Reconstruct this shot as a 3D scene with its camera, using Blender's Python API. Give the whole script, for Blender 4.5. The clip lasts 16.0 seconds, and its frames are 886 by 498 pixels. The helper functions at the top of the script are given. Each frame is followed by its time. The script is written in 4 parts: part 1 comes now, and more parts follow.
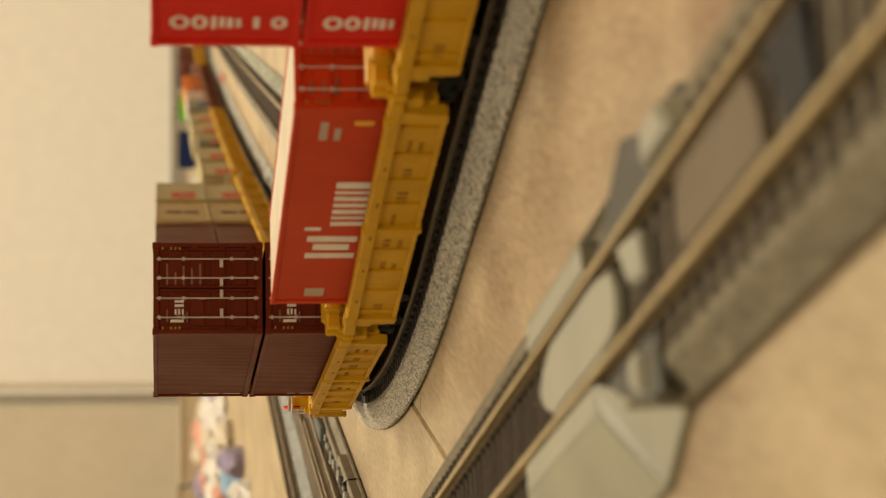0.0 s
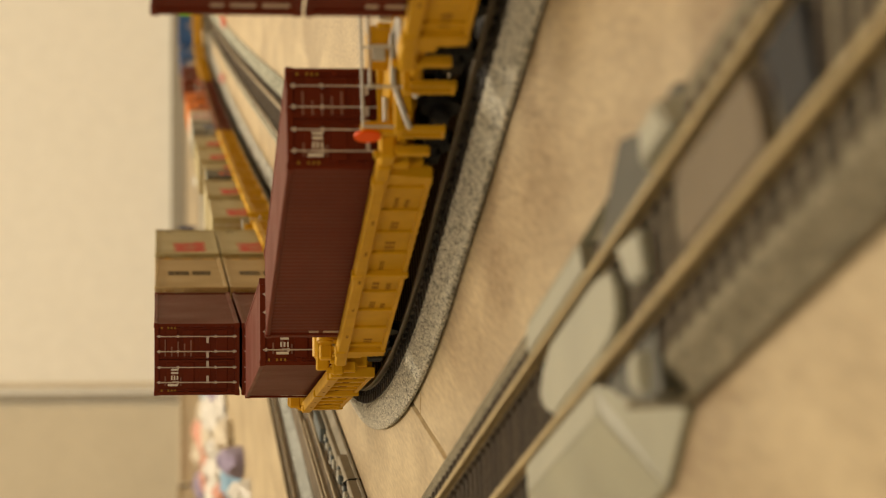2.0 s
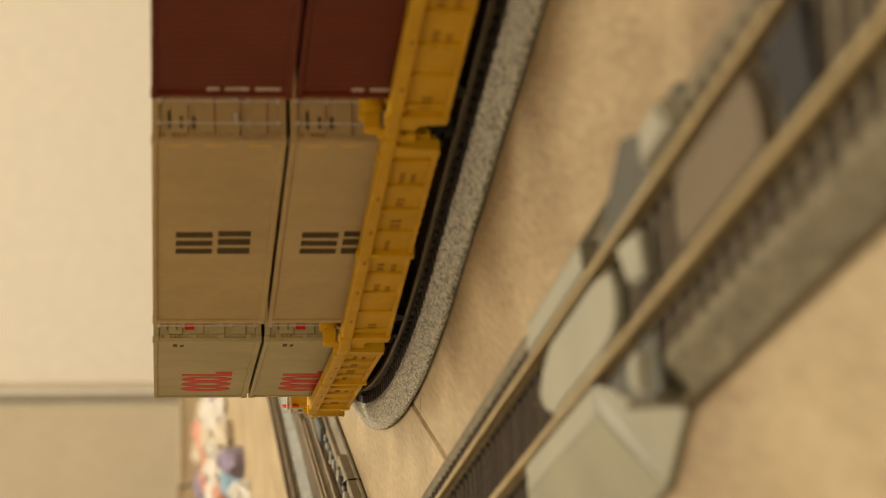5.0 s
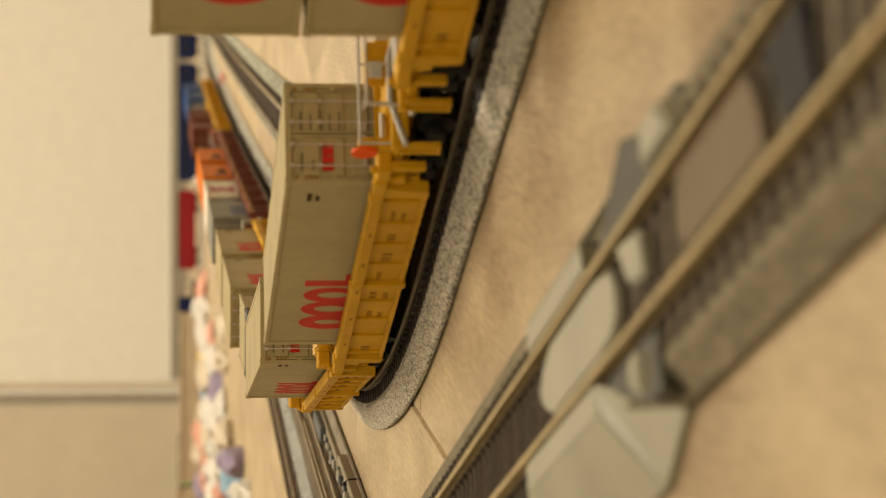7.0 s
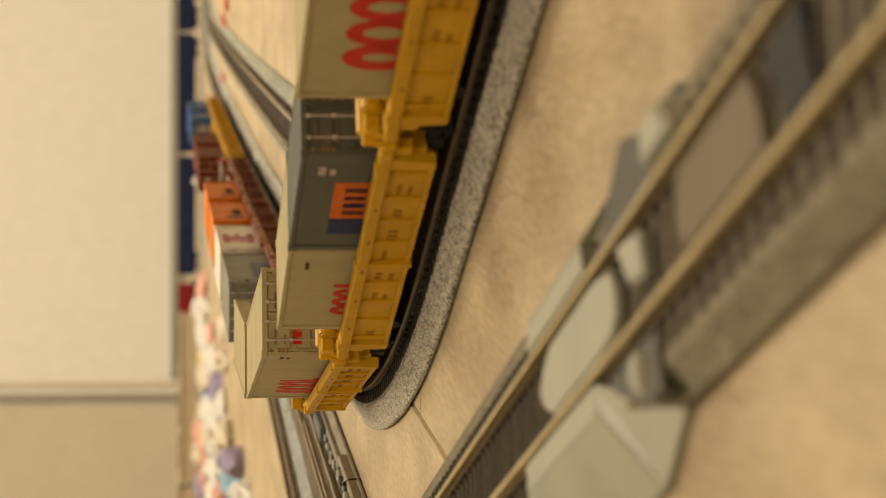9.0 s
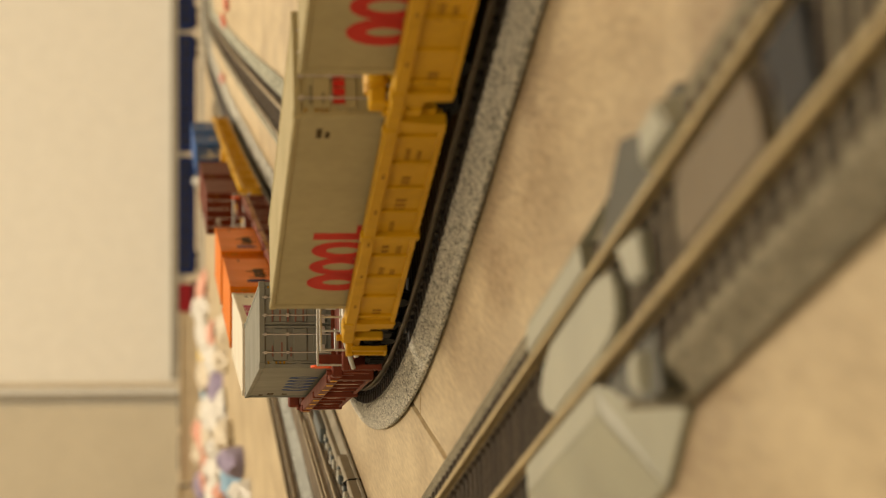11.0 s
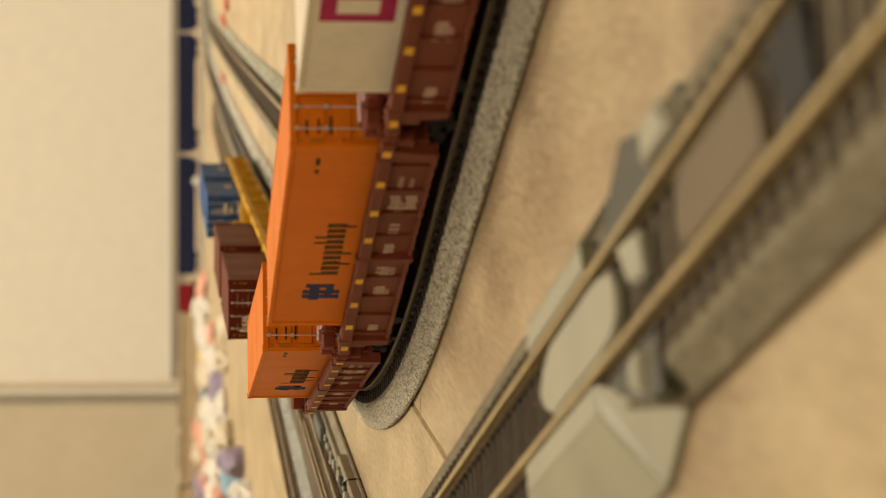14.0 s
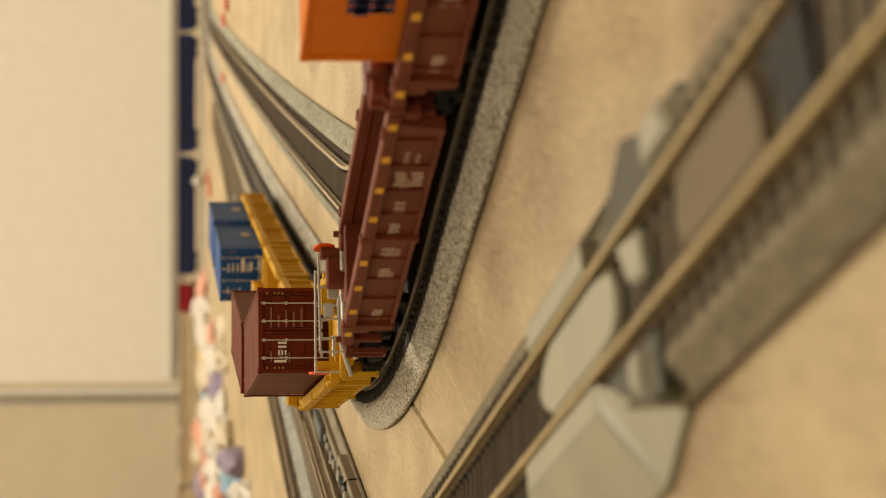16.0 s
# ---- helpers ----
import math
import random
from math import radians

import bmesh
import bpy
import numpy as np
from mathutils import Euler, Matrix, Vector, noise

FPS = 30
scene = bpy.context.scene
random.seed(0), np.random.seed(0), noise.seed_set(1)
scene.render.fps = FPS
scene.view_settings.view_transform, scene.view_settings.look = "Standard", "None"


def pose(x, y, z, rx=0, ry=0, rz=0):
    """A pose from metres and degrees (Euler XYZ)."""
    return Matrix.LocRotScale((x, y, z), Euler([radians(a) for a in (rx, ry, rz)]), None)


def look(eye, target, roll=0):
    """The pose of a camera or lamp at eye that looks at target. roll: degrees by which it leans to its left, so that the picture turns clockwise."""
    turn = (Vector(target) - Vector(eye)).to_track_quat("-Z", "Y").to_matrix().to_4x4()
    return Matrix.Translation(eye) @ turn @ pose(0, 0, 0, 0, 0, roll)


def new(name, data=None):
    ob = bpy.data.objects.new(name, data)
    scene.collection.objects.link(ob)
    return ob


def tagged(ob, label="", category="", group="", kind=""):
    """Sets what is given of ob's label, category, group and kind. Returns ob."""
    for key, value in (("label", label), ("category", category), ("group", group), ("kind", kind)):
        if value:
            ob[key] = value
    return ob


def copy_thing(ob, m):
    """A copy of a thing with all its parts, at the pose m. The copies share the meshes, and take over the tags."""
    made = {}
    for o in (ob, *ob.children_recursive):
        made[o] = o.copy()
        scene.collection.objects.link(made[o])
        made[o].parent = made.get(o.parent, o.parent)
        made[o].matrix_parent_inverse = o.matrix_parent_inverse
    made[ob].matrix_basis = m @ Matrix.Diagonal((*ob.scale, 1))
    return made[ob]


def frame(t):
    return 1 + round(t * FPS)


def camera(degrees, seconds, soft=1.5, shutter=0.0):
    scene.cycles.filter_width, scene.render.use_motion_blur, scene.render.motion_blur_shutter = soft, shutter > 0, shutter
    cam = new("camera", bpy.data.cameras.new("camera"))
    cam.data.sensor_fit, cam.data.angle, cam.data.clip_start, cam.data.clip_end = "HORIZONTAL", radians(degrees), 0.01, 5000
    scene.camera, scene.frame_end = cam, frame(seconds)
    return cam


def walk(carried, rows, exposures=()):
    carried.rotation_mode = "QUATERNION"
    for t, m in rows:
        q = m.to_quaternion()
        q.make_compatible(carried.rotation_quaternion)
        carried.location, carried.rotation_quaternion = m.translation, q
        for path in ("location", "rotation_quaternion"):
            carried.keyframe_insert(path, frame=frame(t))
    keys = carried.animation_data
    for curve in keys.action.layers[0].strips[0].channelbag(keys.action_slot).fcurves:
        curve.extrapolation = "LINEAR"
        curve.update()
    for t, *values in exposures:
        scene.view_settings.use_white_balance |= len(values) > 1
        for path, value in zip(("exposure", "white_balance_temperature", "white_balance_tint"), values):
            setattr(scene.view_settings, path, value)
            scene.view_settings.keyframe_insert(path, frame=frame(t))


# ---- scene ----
MM = 0.001

# camera: lies on its side close to the floor, a long lens focused on the bend
cam = camera(19.7, 16.0, 0.75)
EYE = Vector((0, 0, 0.0447))
VIEW = look(EYE, EYE + Vector((0, math.cos(0.1110), -math.sin(0.1110))), -90.0)
walk(cam, [(0.0, VIEW), (16.0, VIEW)], [(0.0, 0.0), (16.0, 0.0)])
cam.data.dof.use_dof = True
cam.data.dof.focus_distance = 0.485
cam.data.dof.aperture_fstop = 50.0

# world and room light
world = bpy.data.worlds.new("world")
scene.world = world
world.use_nodes = True
bg = world.node_tree.nodes["Background"]
bg.inputs["Color"].default_value = (1.0, 0.84, 0.64, 1)
bg.inputs["Strength"].default_value = 0.05


def area_lamp(name, eye, target, sx, sy, watts, colour):
    lamp = bpy.data.lights.new(name, "AREA")
    lamp.shape, lamp.size, lamp.size_y, lamp.energy, lamp.color = "RECTANGLE", sx, sy, watts, colour
    ob = new(name, lamp)
    ob.matrix_world = look(eye, target)
    return ob


area_lamp("ceiling_light_glow", (0.3, 1.8, 2.36), (0.3, 1.8, 0), 0.9, 0.9, 94, (1.0, 0.865, 0.67))
# added fill from behind the camera, brightens the sides that face it
area_lamp("fill_light_glow", (-0.5, -2.1, 1.45), (-0.3, 0.6, 0.3), 0.8, 0.8, 26, (1.0, 0.865, 0.66))


# ---- materials ----
def material(name, colour, rough=0.5, metal=0.0, vary=0.12, scale=300.0, bump=0.0, stain=0.0, stain_scale=40.0, spec=0.5, random_tint=0.0):
    m = bpy.data.materials.new(name)
    m.use_nodes = True
    nt = m.node_tree
    b = nt.nodes["Principled BSDF"]
    b.inputs["Roughness"].default_value = rough
    b.inputs["Metallic"].default_value = metal
    b.inputs["Specular IOR Level"].default_value = spec
    co = nt.nodes.new("ShaderNodeTexCoord")
    n1 = nt.nodes.new("ShaderNodeTexNoise")
    n1.inputs["Scale"].default_value = scale
    n1.inputs["Detail"].default_value = 4
    n2 = nt.nodes.new("ShaderNodeTexNoise")
    n2.inputs["Scale"].default_value = stain_scale
    nt.links.new(co.outputs["Object"], n1.inputs["Vector"])
    nt.links.new(co.outputs["Object"], n2.inputs["Vector"])
    r1 = nt.nodes.new("ShaderNodeMapRange")
    r1.inputs["From Min"].default_value, r1.inputs["From Max"].default_value = 0.25, 0.75
    r1.inputs["To Min"].default_value, r1.inputs["To Max"].default_value = 1 - vary, 1 + vary
    nt.links.new(n1.outputs["Fac"], r1.inputs["Value"])
    r2 = nt.nodes.new("ShaderNodeMapRange")
    r2.inputs["From Min"].default_value, r2.inputs["From Max"].default_value = 0.35, 0.7
    r2.inputs["To Min"].default_value, r2.inputs["To Max"].default_value = 1.0 + stain * 0.4, 1.0 - stain
    nt.links.new(n2.outputs["Fac"], r2.inputs["Value"])
    mul = nt.nodes.new("ShaderNodeMath")
    mul.operation = "MULTIPLY"
    nt.links.new(r1.outputs[0], mul.inputs[0])
    nt.links.new(r2.outputs[0], mul.inputs[1])
    fac = mul.outputs[0]
    if random_tint:
        oi = nt.nodes.new("ShaderNodeObjectInfo")
        r3 = nt.nodes.new("ShaderNodeMapRange")
        r3.inputs["To Min"].default_value, r3.inputs["To Max"].default_value = 1 - random_tint, 1 + random_tint
        nt.links.new(oi.outputs["Random"], r3.inputs["Value"])
        m2 = nt.nodes.new("ShaderNodeMath")
        m2.operation = "MULTIPLY"
        nt.links.new(fac, m2.inputs[0])
        nt.links.new(r3.outputs[0], m2.inputs[1])
        fac = m2.outputs[0]
    vm = nt.nodes.new("ShaderNodeVectorMath")
    vm.operation = "SCALE"
    vm.inputs[0].default_value = colour
    nt.links.new(fac, vm.inputs["Scale"])
    nt.links.new(vm.outputs[0], b.inputs["Base Color"])
    rr = nt.nodes.new("ShaderNodeMapRange")
    rr.inputs["To Min"].default_value, rr.inputs["To Max"].default_value = max(rough - 0.12, 0.02), min(rough + 0.12, 1)
    nt.links.new(n2.outputs["Fac"], rr.inputs["Value"])
    nt.links.new(rr.outputs[0], b.inputs["Roughness"])
    if bump:
        bp = nt.nodes.new("ShaderNodeBump")
        bp.inputs["Strength"].default_value = 1.0
        bp.inputs["Distance"].default_value = bump
        nt.links.new(n1.outputs["Fac"], bp.inputs["Height"])
        nt.links.new(bp.outputs[0], b.inputs["Normal"])
    return m


def ballast_material(name, colour, contrast=0.45, relief=0.00045, size=1900.0):
    m = material(name, colour, rough=0.85, vary=0.1, scale=size, stain=0.12, stain_scale=60, spec=0.0)
    nt = m.node_tree
    b = nt.nodes["Principled BSDF"]
    co = nt.nodes["Texture Coordinate"]
    vo = nt.nodes.new("ShaderNodeTexVoronoi")
    vo.inputs["Scale"].default_value = size * 0.75
    nt.links.new(co.outputs["Object"], vo.inputs["Vector"])
    hsv = nt.nodes.new("ShaderNodeSeparateColor")
    nt.links.new(vo.outputs["Color"], hsv.inputs[0])
    mr = nt.nodes.new("ShaderNodeMapRange")
    mr.inputs["To Min"].default_value, mr.inputs["To Max"].default_value = 1 - contrast, 1 + contrast
    nt.links.new(hsv.outputs[0], mr.inputs["Value"])
    old = b.inputs["Base Color"].links[0].from_socket
    sc = nt.nodes.new("ShaderNodeVectorMath")
    sc.operation = "SCALE"
    nt.links.new(old, sc.inputs[0])
    nt.links.new(mr.outputs[0], sc.inputs["Scale"])
    nt.links.new(sc.outputs[0], b.inputs["Base Color"])
    bp = nt.nodes.new("ShaderNodeBump")
    bp.invert = True
    bp.inputs["Distance"].default_value = relief
    nt.links.new(vo.outputs["Distance"], bp.inputs["Height"])
    nt.links.new(bp.outputs[0], b.inputs["Normal"])
    return m


def wood_material(name, light, dark):
    m = bpy.data.materials.new(name)
    m.use_nodes = True
    nt = m.node_tree
    b = nt.nodes["Principled BSDF"]
    co = nt.nodes.new("ShaderNodeTexCoord")
    oi = nt.nodes.new("ShaderNodeObjectInfo")
    off = nt.nodes.new("ShaderNodeVectorMath")
    off.operation = "MULTIPLY_ADD"
    off.inputs[1].default_value = (1, 1, 1)
    nt.links.new(co.outputs["Object"], off.inputs[0])
    comb = nt.nodes.new("ShaderNodeCombineXYZ")
    mm = nt.nodes.new("ShaderNodeMath")
    mm.operation = "MULTIPLY"
    mm.inputs[1].default_value = 37.0
    nt.links.new(oi.outputs["Random"], mm.inputs[0])
    nt.links.new(mm.outputs[0], comb.inputs[0])
    nt.links.new(mm.outputs[0], comb.inputs[1])
    nt.links.new(comb.outputs[0], off.inputs[2])
    st = nt.nodes.new("ShaderNodeVectorMath")
    st.operation = "MULTIPLY"
    st.inputs[1].default_value = (11.0, 50.0, 1.0)
    nt.links.new(off.outputs[0], st.inputs[0])
    n1 = nt.nodes.new("ShaderNodeTexNoise")
    n1.inputs["Scale"].default_value = 1.0
    n1.inputs["Detail"].default_value = 5
    n1.inputs["Distortion"].default_value = 1.2
    nt.links.new(st.outputs[0], n1.inputs["Vector"])
    st2 = nt.nodes.new("ShaderNodeVectorMath")
    st2.operation = "MULTIPLY"
    st2.inputs[1].default_value = (170.0, 1300.0, 1.0)
    nt.links.new(off.outputs[0], st2.inputs[0])
    n2 = nt.nodes.new("ShaderNodeTexNoise")
    n2.inputs["Scale"].default_value = 1.0
    n2.inputs["Detail"].default_value = 3
    nt.links.new(st2.outputs[0], n2.inputs["Vector"])
    n3 = nt.nodes.new("ShaderNodeTexNoise")
    n3.inputs["Scale"].default_value = 14.0
    nt.links.new(off.outputs[0], n3.inputs["Vector"])
    ad = nt.nodes.new("ShaderNodeMix")
    ad.inputs["Factor"].default_value = 0.46
    nt.links.new(n1.outputs["Fac"], ad.inputs[2])
    nt.links.new(n2.outputs["Fac"], ad.inputs[3])
    ad2 = nt.nodes.new("ShaderNodeMix")
    ad2.inputs["Factor"].default_value = 0.34
    nt.links.new(ad.outputs[0], ad2.inputs[2])
    nt.links.new(n3.outputs["Fac"], ad2.inputs[3])
    ramp = nt.nodes.new("ShaderNodeValToRGB")
    ramp.color_ramp.elements[0].position, ramp.color_ramp.elements[0].color = 0.36, (*dark, 1)
    ramp.color_ramp.elements[1].position, ramp.color_ramp.elements[1].color = 0.6, (*light, 1)
    nt.links.new(ad2.outputs[0], ramp.inputs[0])
    r3 = nt.nodes.new("ShaderNodeMapRange")
    r3.inputs["To Min"].default_value, r3.inputs["To Max"].default_value = 0.9, 1.08
    nt.links.new(oi.outputs["Random"], r3.inputs["Value"])
    sc = nt.nodes.new("ShaderNodeVectorMath")
    sc.operation = "SCALE"
    nt.links.new(ramp.outputs[0], sc.inputs[0])
    nt.links.new(r3.outputs[0], sc.inputs["Scale"])
    nt.links.new(sc.outputs[0], b.inputs["Base Color"])
    b.inputs["Roughness"].default_value = 0.36
    b.inputs["Specular IOR Level"].default_value = 0.75
    bp = nt.nodes.new("ShaderNodeBump")
    bp.inputs["Distance"].default_value = 0.000006
    nt.links.new(n2.outputs["Fac"], bp.inputs["Height"])
    nt.links.new(bp.outputs[0], b.inputs["Normal"])
    return m


M_WOOD = wood_material("laminate", (0.55, 0.425, 0.235), (0.205, 0.125, 0.045))
M_GAP = material("floor_gap", (0.12, 0.08, 0.05), 0.9)
M_WALL = material("cream_wall_paint", (0.85, 0.825, 0.74), 0.8, vary=0.03, scale=40, stain=0.04, stain_scale=0.8)
M_CEIL = material("white_ceiling_paint", (0.8, 0.77, 0.7), 0.9, vary=0.02, scale=30)
M_TRIM = material("cream_trim_paint", (0.62, 0.54, 0.40), 0.45, vary=0.04, scale=60)
M_SKIRT = material("grey_skirting", (0.30, 0.27, 0.21), 0.5, vary=0.05, scale=60)
M_BALLAST_FRONT = ballast_material("dull_grey_ballast", (0.225, 0.198, 0.14), 0.5, 0.0003, 2600.0)
M_BALLAST = ballast_material("grey_ballast", (0.46, 0.44, 0.37), 0.75, 0.0005, 2700.0)
M_BALLAST_SIDE = ballast_material("blue_grey_ballast", (0.34, 0.345, 0.31), 0.5, 0.0003, 2700.0)
M_BALLAST2 = ballast_material("green_grey_ballast", (0.34, 0.335, 0.265), 0.6, 0.0003, 2700.0)
M_TIE = material("dark_tie_plastic", (0.030, 0.024, 0.020), 0.6, spec=0.25, vary=0.3, scale=900, random_tint=0.3)
M_TIE2 = material("brown_tie_plastic", (0.050, 0.036, 0.022), 0.75, spec=0.12, vary=0.3, scale=900, random_tint=0.25)
M_TIE_SIDE = material("dusty_brown_tie_plastic", (0.125, 0.095, 0.060), 0.75, spec=0.15, vary=0.3, scale=500, stain=0.25, stain_scale=60, random_tint=0.3)
M_RAIL = material("nickel_rail", (0.40, 0.33, 0.22), 0.4, 0.8, vary=0.2, scale=400)
M_RAIL_DARK = material("weathered_rail", (0.10, 0.078, 0.05), 0.38, 0.7, vary=0.25, scale=500)
M_CROSS = material("grey_green_plastic", (0.29, 0.28, 0.20), 0.5, vary=0.06, scale=200, stain=0.1, stain_scale=50)
M_BLACK = material("black_plastic", (0.009, 0.009, 0.009), 0.6, spec=0.15, vary=0.3, scale=700)
M_STEEL = material("pale_wire", (0.46, 0.44, 0.38), 0.5, 0.0, vary=0.1)
M_BAR = material("worn_bar_metal", (0.55, 0.48, 0.42), 0.45, 0.2, vary=0.2)
M_YELLOW = material("yellow_car_paint", (0.56, 0.305, 0.010), 0.5, vary=0.06, scale=500, stain=0.12, stain_scale=90, spec=0.14)
M_BROWN = material("brown_car_paint", (0.155, 0.036, 0.018), 0.5, vary=0.08, scale=500, stain=0.15, stain_scale=90, spec=0.14)
M_ORANGE_WHEEL = material("orange_red_plastic", (0.80, 0.095, 0.004), 0.5, spec=0.1, vary=0.05)
M_PRINT_DARK = material("dark_print", (0.06, 0.035, 0.01), 0.6, spec=0.1)
M_PRINT_FAINT = material("faint_stencil", (0.27, 0.13, 0.012), 0.6, spec=0.1)
M_PRINT_PALE = material("pale_stencil", (0.40, 0.26, 0.20), 0.6, spec=0.1)
M_PRINT_DOOR = material("worn_door_stencil", (0.24, 0.12, 0.09), 0.6, spec=0.1)
M_PRINT_GREYED = material("worn_grey_stencil", (0.20, 0.165, 0.095), 0.6, spec=0.1)
M_PRINT_WHITE = material("white_print", (0.72, 0.68, 0.6), 0.6, spec=0.1)
M_PRINT_CREAM = material("faded_print", (0.46, 0.36, 0.28), 0.6, spec=0.1)
M_PRINT_RED = material("red_print", (0.52, 0.03, 0.02), 0.55, spec=0.1)
M_PRINT_BLUE = material("blue_print", (0.03, 0.07, 0.20), 0.55, spec=0.1)
M_PRINT_MAGENTA = material("magenta_print", (0.36, 0.02, 0.09), 0.55, spec=0.1)
M_PRINT_NAVY = material("navy_print", (0.02, 0.03, 0.10), 0.55, spec=0.1)
M_PRINT_ORANGE = material("orange_print", (0.62, 0.13, 0.01), 0.55, spec=0.1)
M_HAZARD = material("ochre_stripe_print", (0.34, 0.19, 0.03), 0.5, spec=0.1)
M_PRINT_YELLOW = material("yellow_reflector", (0.75, 0.42, 0.04), 0.45, spec=0.1)


def paint(name, c, rough=0.5, stain=0.08):
    return material(name, c, rough, vary=0.05, scale=600, stain=stain, stain_scale=70, spec=0.08)


M_MAROON = paint("maroon_container_paint", (0.120, 0.020, 0.008))
M_RED = paint("red_container_paint", (0.50, 0.045, 0.010))
M_BRIGHTRED = paint("bright_red_container_paint", (0.62, 0.020, 0.010))
M_GREY = paint("warm_grey_container_paint", (0.40, 0.335, 0.18))
M_TAN = paint("tan_container_paint", (0.43, 0.31, 0.15))
M_DARKGREY = paint("dark_grey_container_paint", (0.105, 0.105, 0.088))
M_MIDGREY = paint("mid_grey_container_paint", (0.23, 0.225, 0.185))
M_WHITE = paint("off_white_container_paint", (0.72, 0.66, 0.53), 0.45)
M_ORANGE = paint("orange_container_paint", (0.66, 0.17, 0.008))
M_BLUE = paint("blue_container_paint", (0.022, 0.085, 0.27))
M_ROOF_CREAM = paint("cream_roof_paint", (0.66, 0.58, 0.44))


# ---- building helpers ----
def part(name, bm, mat, parent=None, label="", smooth=False):
    me = bpy.data.meshes.new(name)
    bm.normal_update()
    bm.to_mesh(me)
    bm.free()
    me.materials.append(mat)
    if smooth:
        for p in me.polygons:
            p.use_smooth = True
    ob = new(name, me)
    if parent is not None:
        ob.parent = parent
    if label:
        tagged(ob, label)
    return ob


def add_box(bm, x0, x1, y0, y1, z0, z1, bevel=0.0):
    """A box in millimetres, with chamfered edges where bevel is given."""
    v = [bm.verts.new((x * MM, y * MM, z * MM)) for x in (x0, x1) for y in (y0, y1) for z in (z0, z1)]
    faces = [bm.faces.new([v[i] for i in f]) for f in ((0, 1, 3, 2), (4, 6, 7, 5), (0, 4, 5, 1), (2, 3, 7, 6), (0, 2, 6, 4), (1, 5, 7, 3))]
    if bevel:
        edges = list({e for f in faces for e in f.edges})
        bmesh.ops.bevel(bm, geom=edges, offset=bevel * MM, segments=1, affect="EDGES")
    return bm


def box(x0, x1, y0, y1, z0, z1, bevel=0.0):
    return add_box(bmesh.new(), x0, x1, y0, y1, z0, z1, bevel)


def add_rod(bm, a, b, r, n=8):
    """A round bar from a to b, in millimetres."""
    a, b = Vector(a) * MM, Vector(b) * MM
    q = (b - a).to_track_quat("Z", "Y").to_matrix()
    rings = [[bm.verts.new(p + q @ Vector((math.cos(k * math.tau / n) * r * MM, math.sin(k * math.tau / n) * r * MM, 0))) for k in range(n)] for p in (a, b)]
    for k in range(n):
        bm.faces.new((rings[0][k], rings[0][(k + 1) % n], rings[1][(k + 1) % n], rings[1][k]))
    bm.faces.new(rings[0][::-1])
    bm.faces.new(rings[1])
    return bm


def add_prism(bm, outline, y0, y1):
    """A prism over an outline in x and z, between two y, in millimetres."""
    a = [bm.verts.new((x * MM, y0 * MM, z * MM)) for x, z in outline]
    b = [bm.verts.new((x * MM, y1 * MM, z * MM)) for x, z in outline]
    n = len(outline)
    bm.faces.new(a)
    bm.faces.new(b[::-1])
    for k in range(n):
        bm.faces.new((a[k], b[k], b[(k + 1) % n], a[(k + 1) % n]))
    bmesh.ops.recalc_face_normals(bm, faces=bm.faces[:])
    return bm


# ---- the line of the track ----
BEND_X, BEND_Y, BEND_R, NEAR_A = -24.09, 538.8, 406.2, 0.371


def far_table(radius, far_angle, bends):
    """The far leg as points every 5 mm: lengths and curvatures, from the bend outwards."""
    c = Vector((BEND_X + BEND_R, BEND_Y))
    p = c + radius * Vector((-math.cos(far_angle), math.sin(far_angle)))
    h, out = far_angle, []
    for length, k in bends:
        for i in range(int(length / 5)):
            out.append((p.copy(), h))
            p += 5 * Vector((math.sin(h), math.cos(h)))
            h += 5 * k
    return out


def bent_line(radius, far_angle, bends):
    table = far_table(radius, far_angle, bends)
    start = -far_angle * radius

    def at(s):
        """Place, heading and outward normal at s millimetres past the bend's outermost point."""
        if s < start:
            f = min((start - s) / 5, len(table) - 1.001)
            i = int(f)
            (p0, h0), (p1, h1) = table[i], table[i + 1]
            over = max(0.0, (start - s) / 5 - f) * 5
            p, h = p0.lerp(p1, f - i), h0 + (h1 - h0) * (f - i)
            d = Vector((-math.sin(h), -math.cos(h)))
            return p - d * over, d, Vector((-math.cos(h), math.sin(h)))
        a = min(NEAR_A, s / radius)
        n = Vector((-math.cos(a), -math.sin(a)))
        d = Vector((math.sin(a), -math.cos(a)))
        return Vector((BEND_X + BEND_R, BEND_Y)) + radius * n + (s - radius * a) * d, d, n

    return at


line = bent_line(BEND_R, 0.0900, [(1560, 2.8e-5), (620, 2.4e-3), (600, 0)])
inner_line = bent_line(BEND_R - 36.5, 0.0959, [(350, 3e-5), (1130, 1.2e-5), (640, 2.6e-3), (600, 0)])


def straight(x, y, angle):
    """A straight line through x, y whose heading makes an angle with the y axis."""
    d = Vector((math.sin(angle), math.cos(angle)))
    n = Vector((d.y, -d.x))
    return lambda s: (Vector((x, y)) + d * s, d, n)


RAIL_Z = 4.53


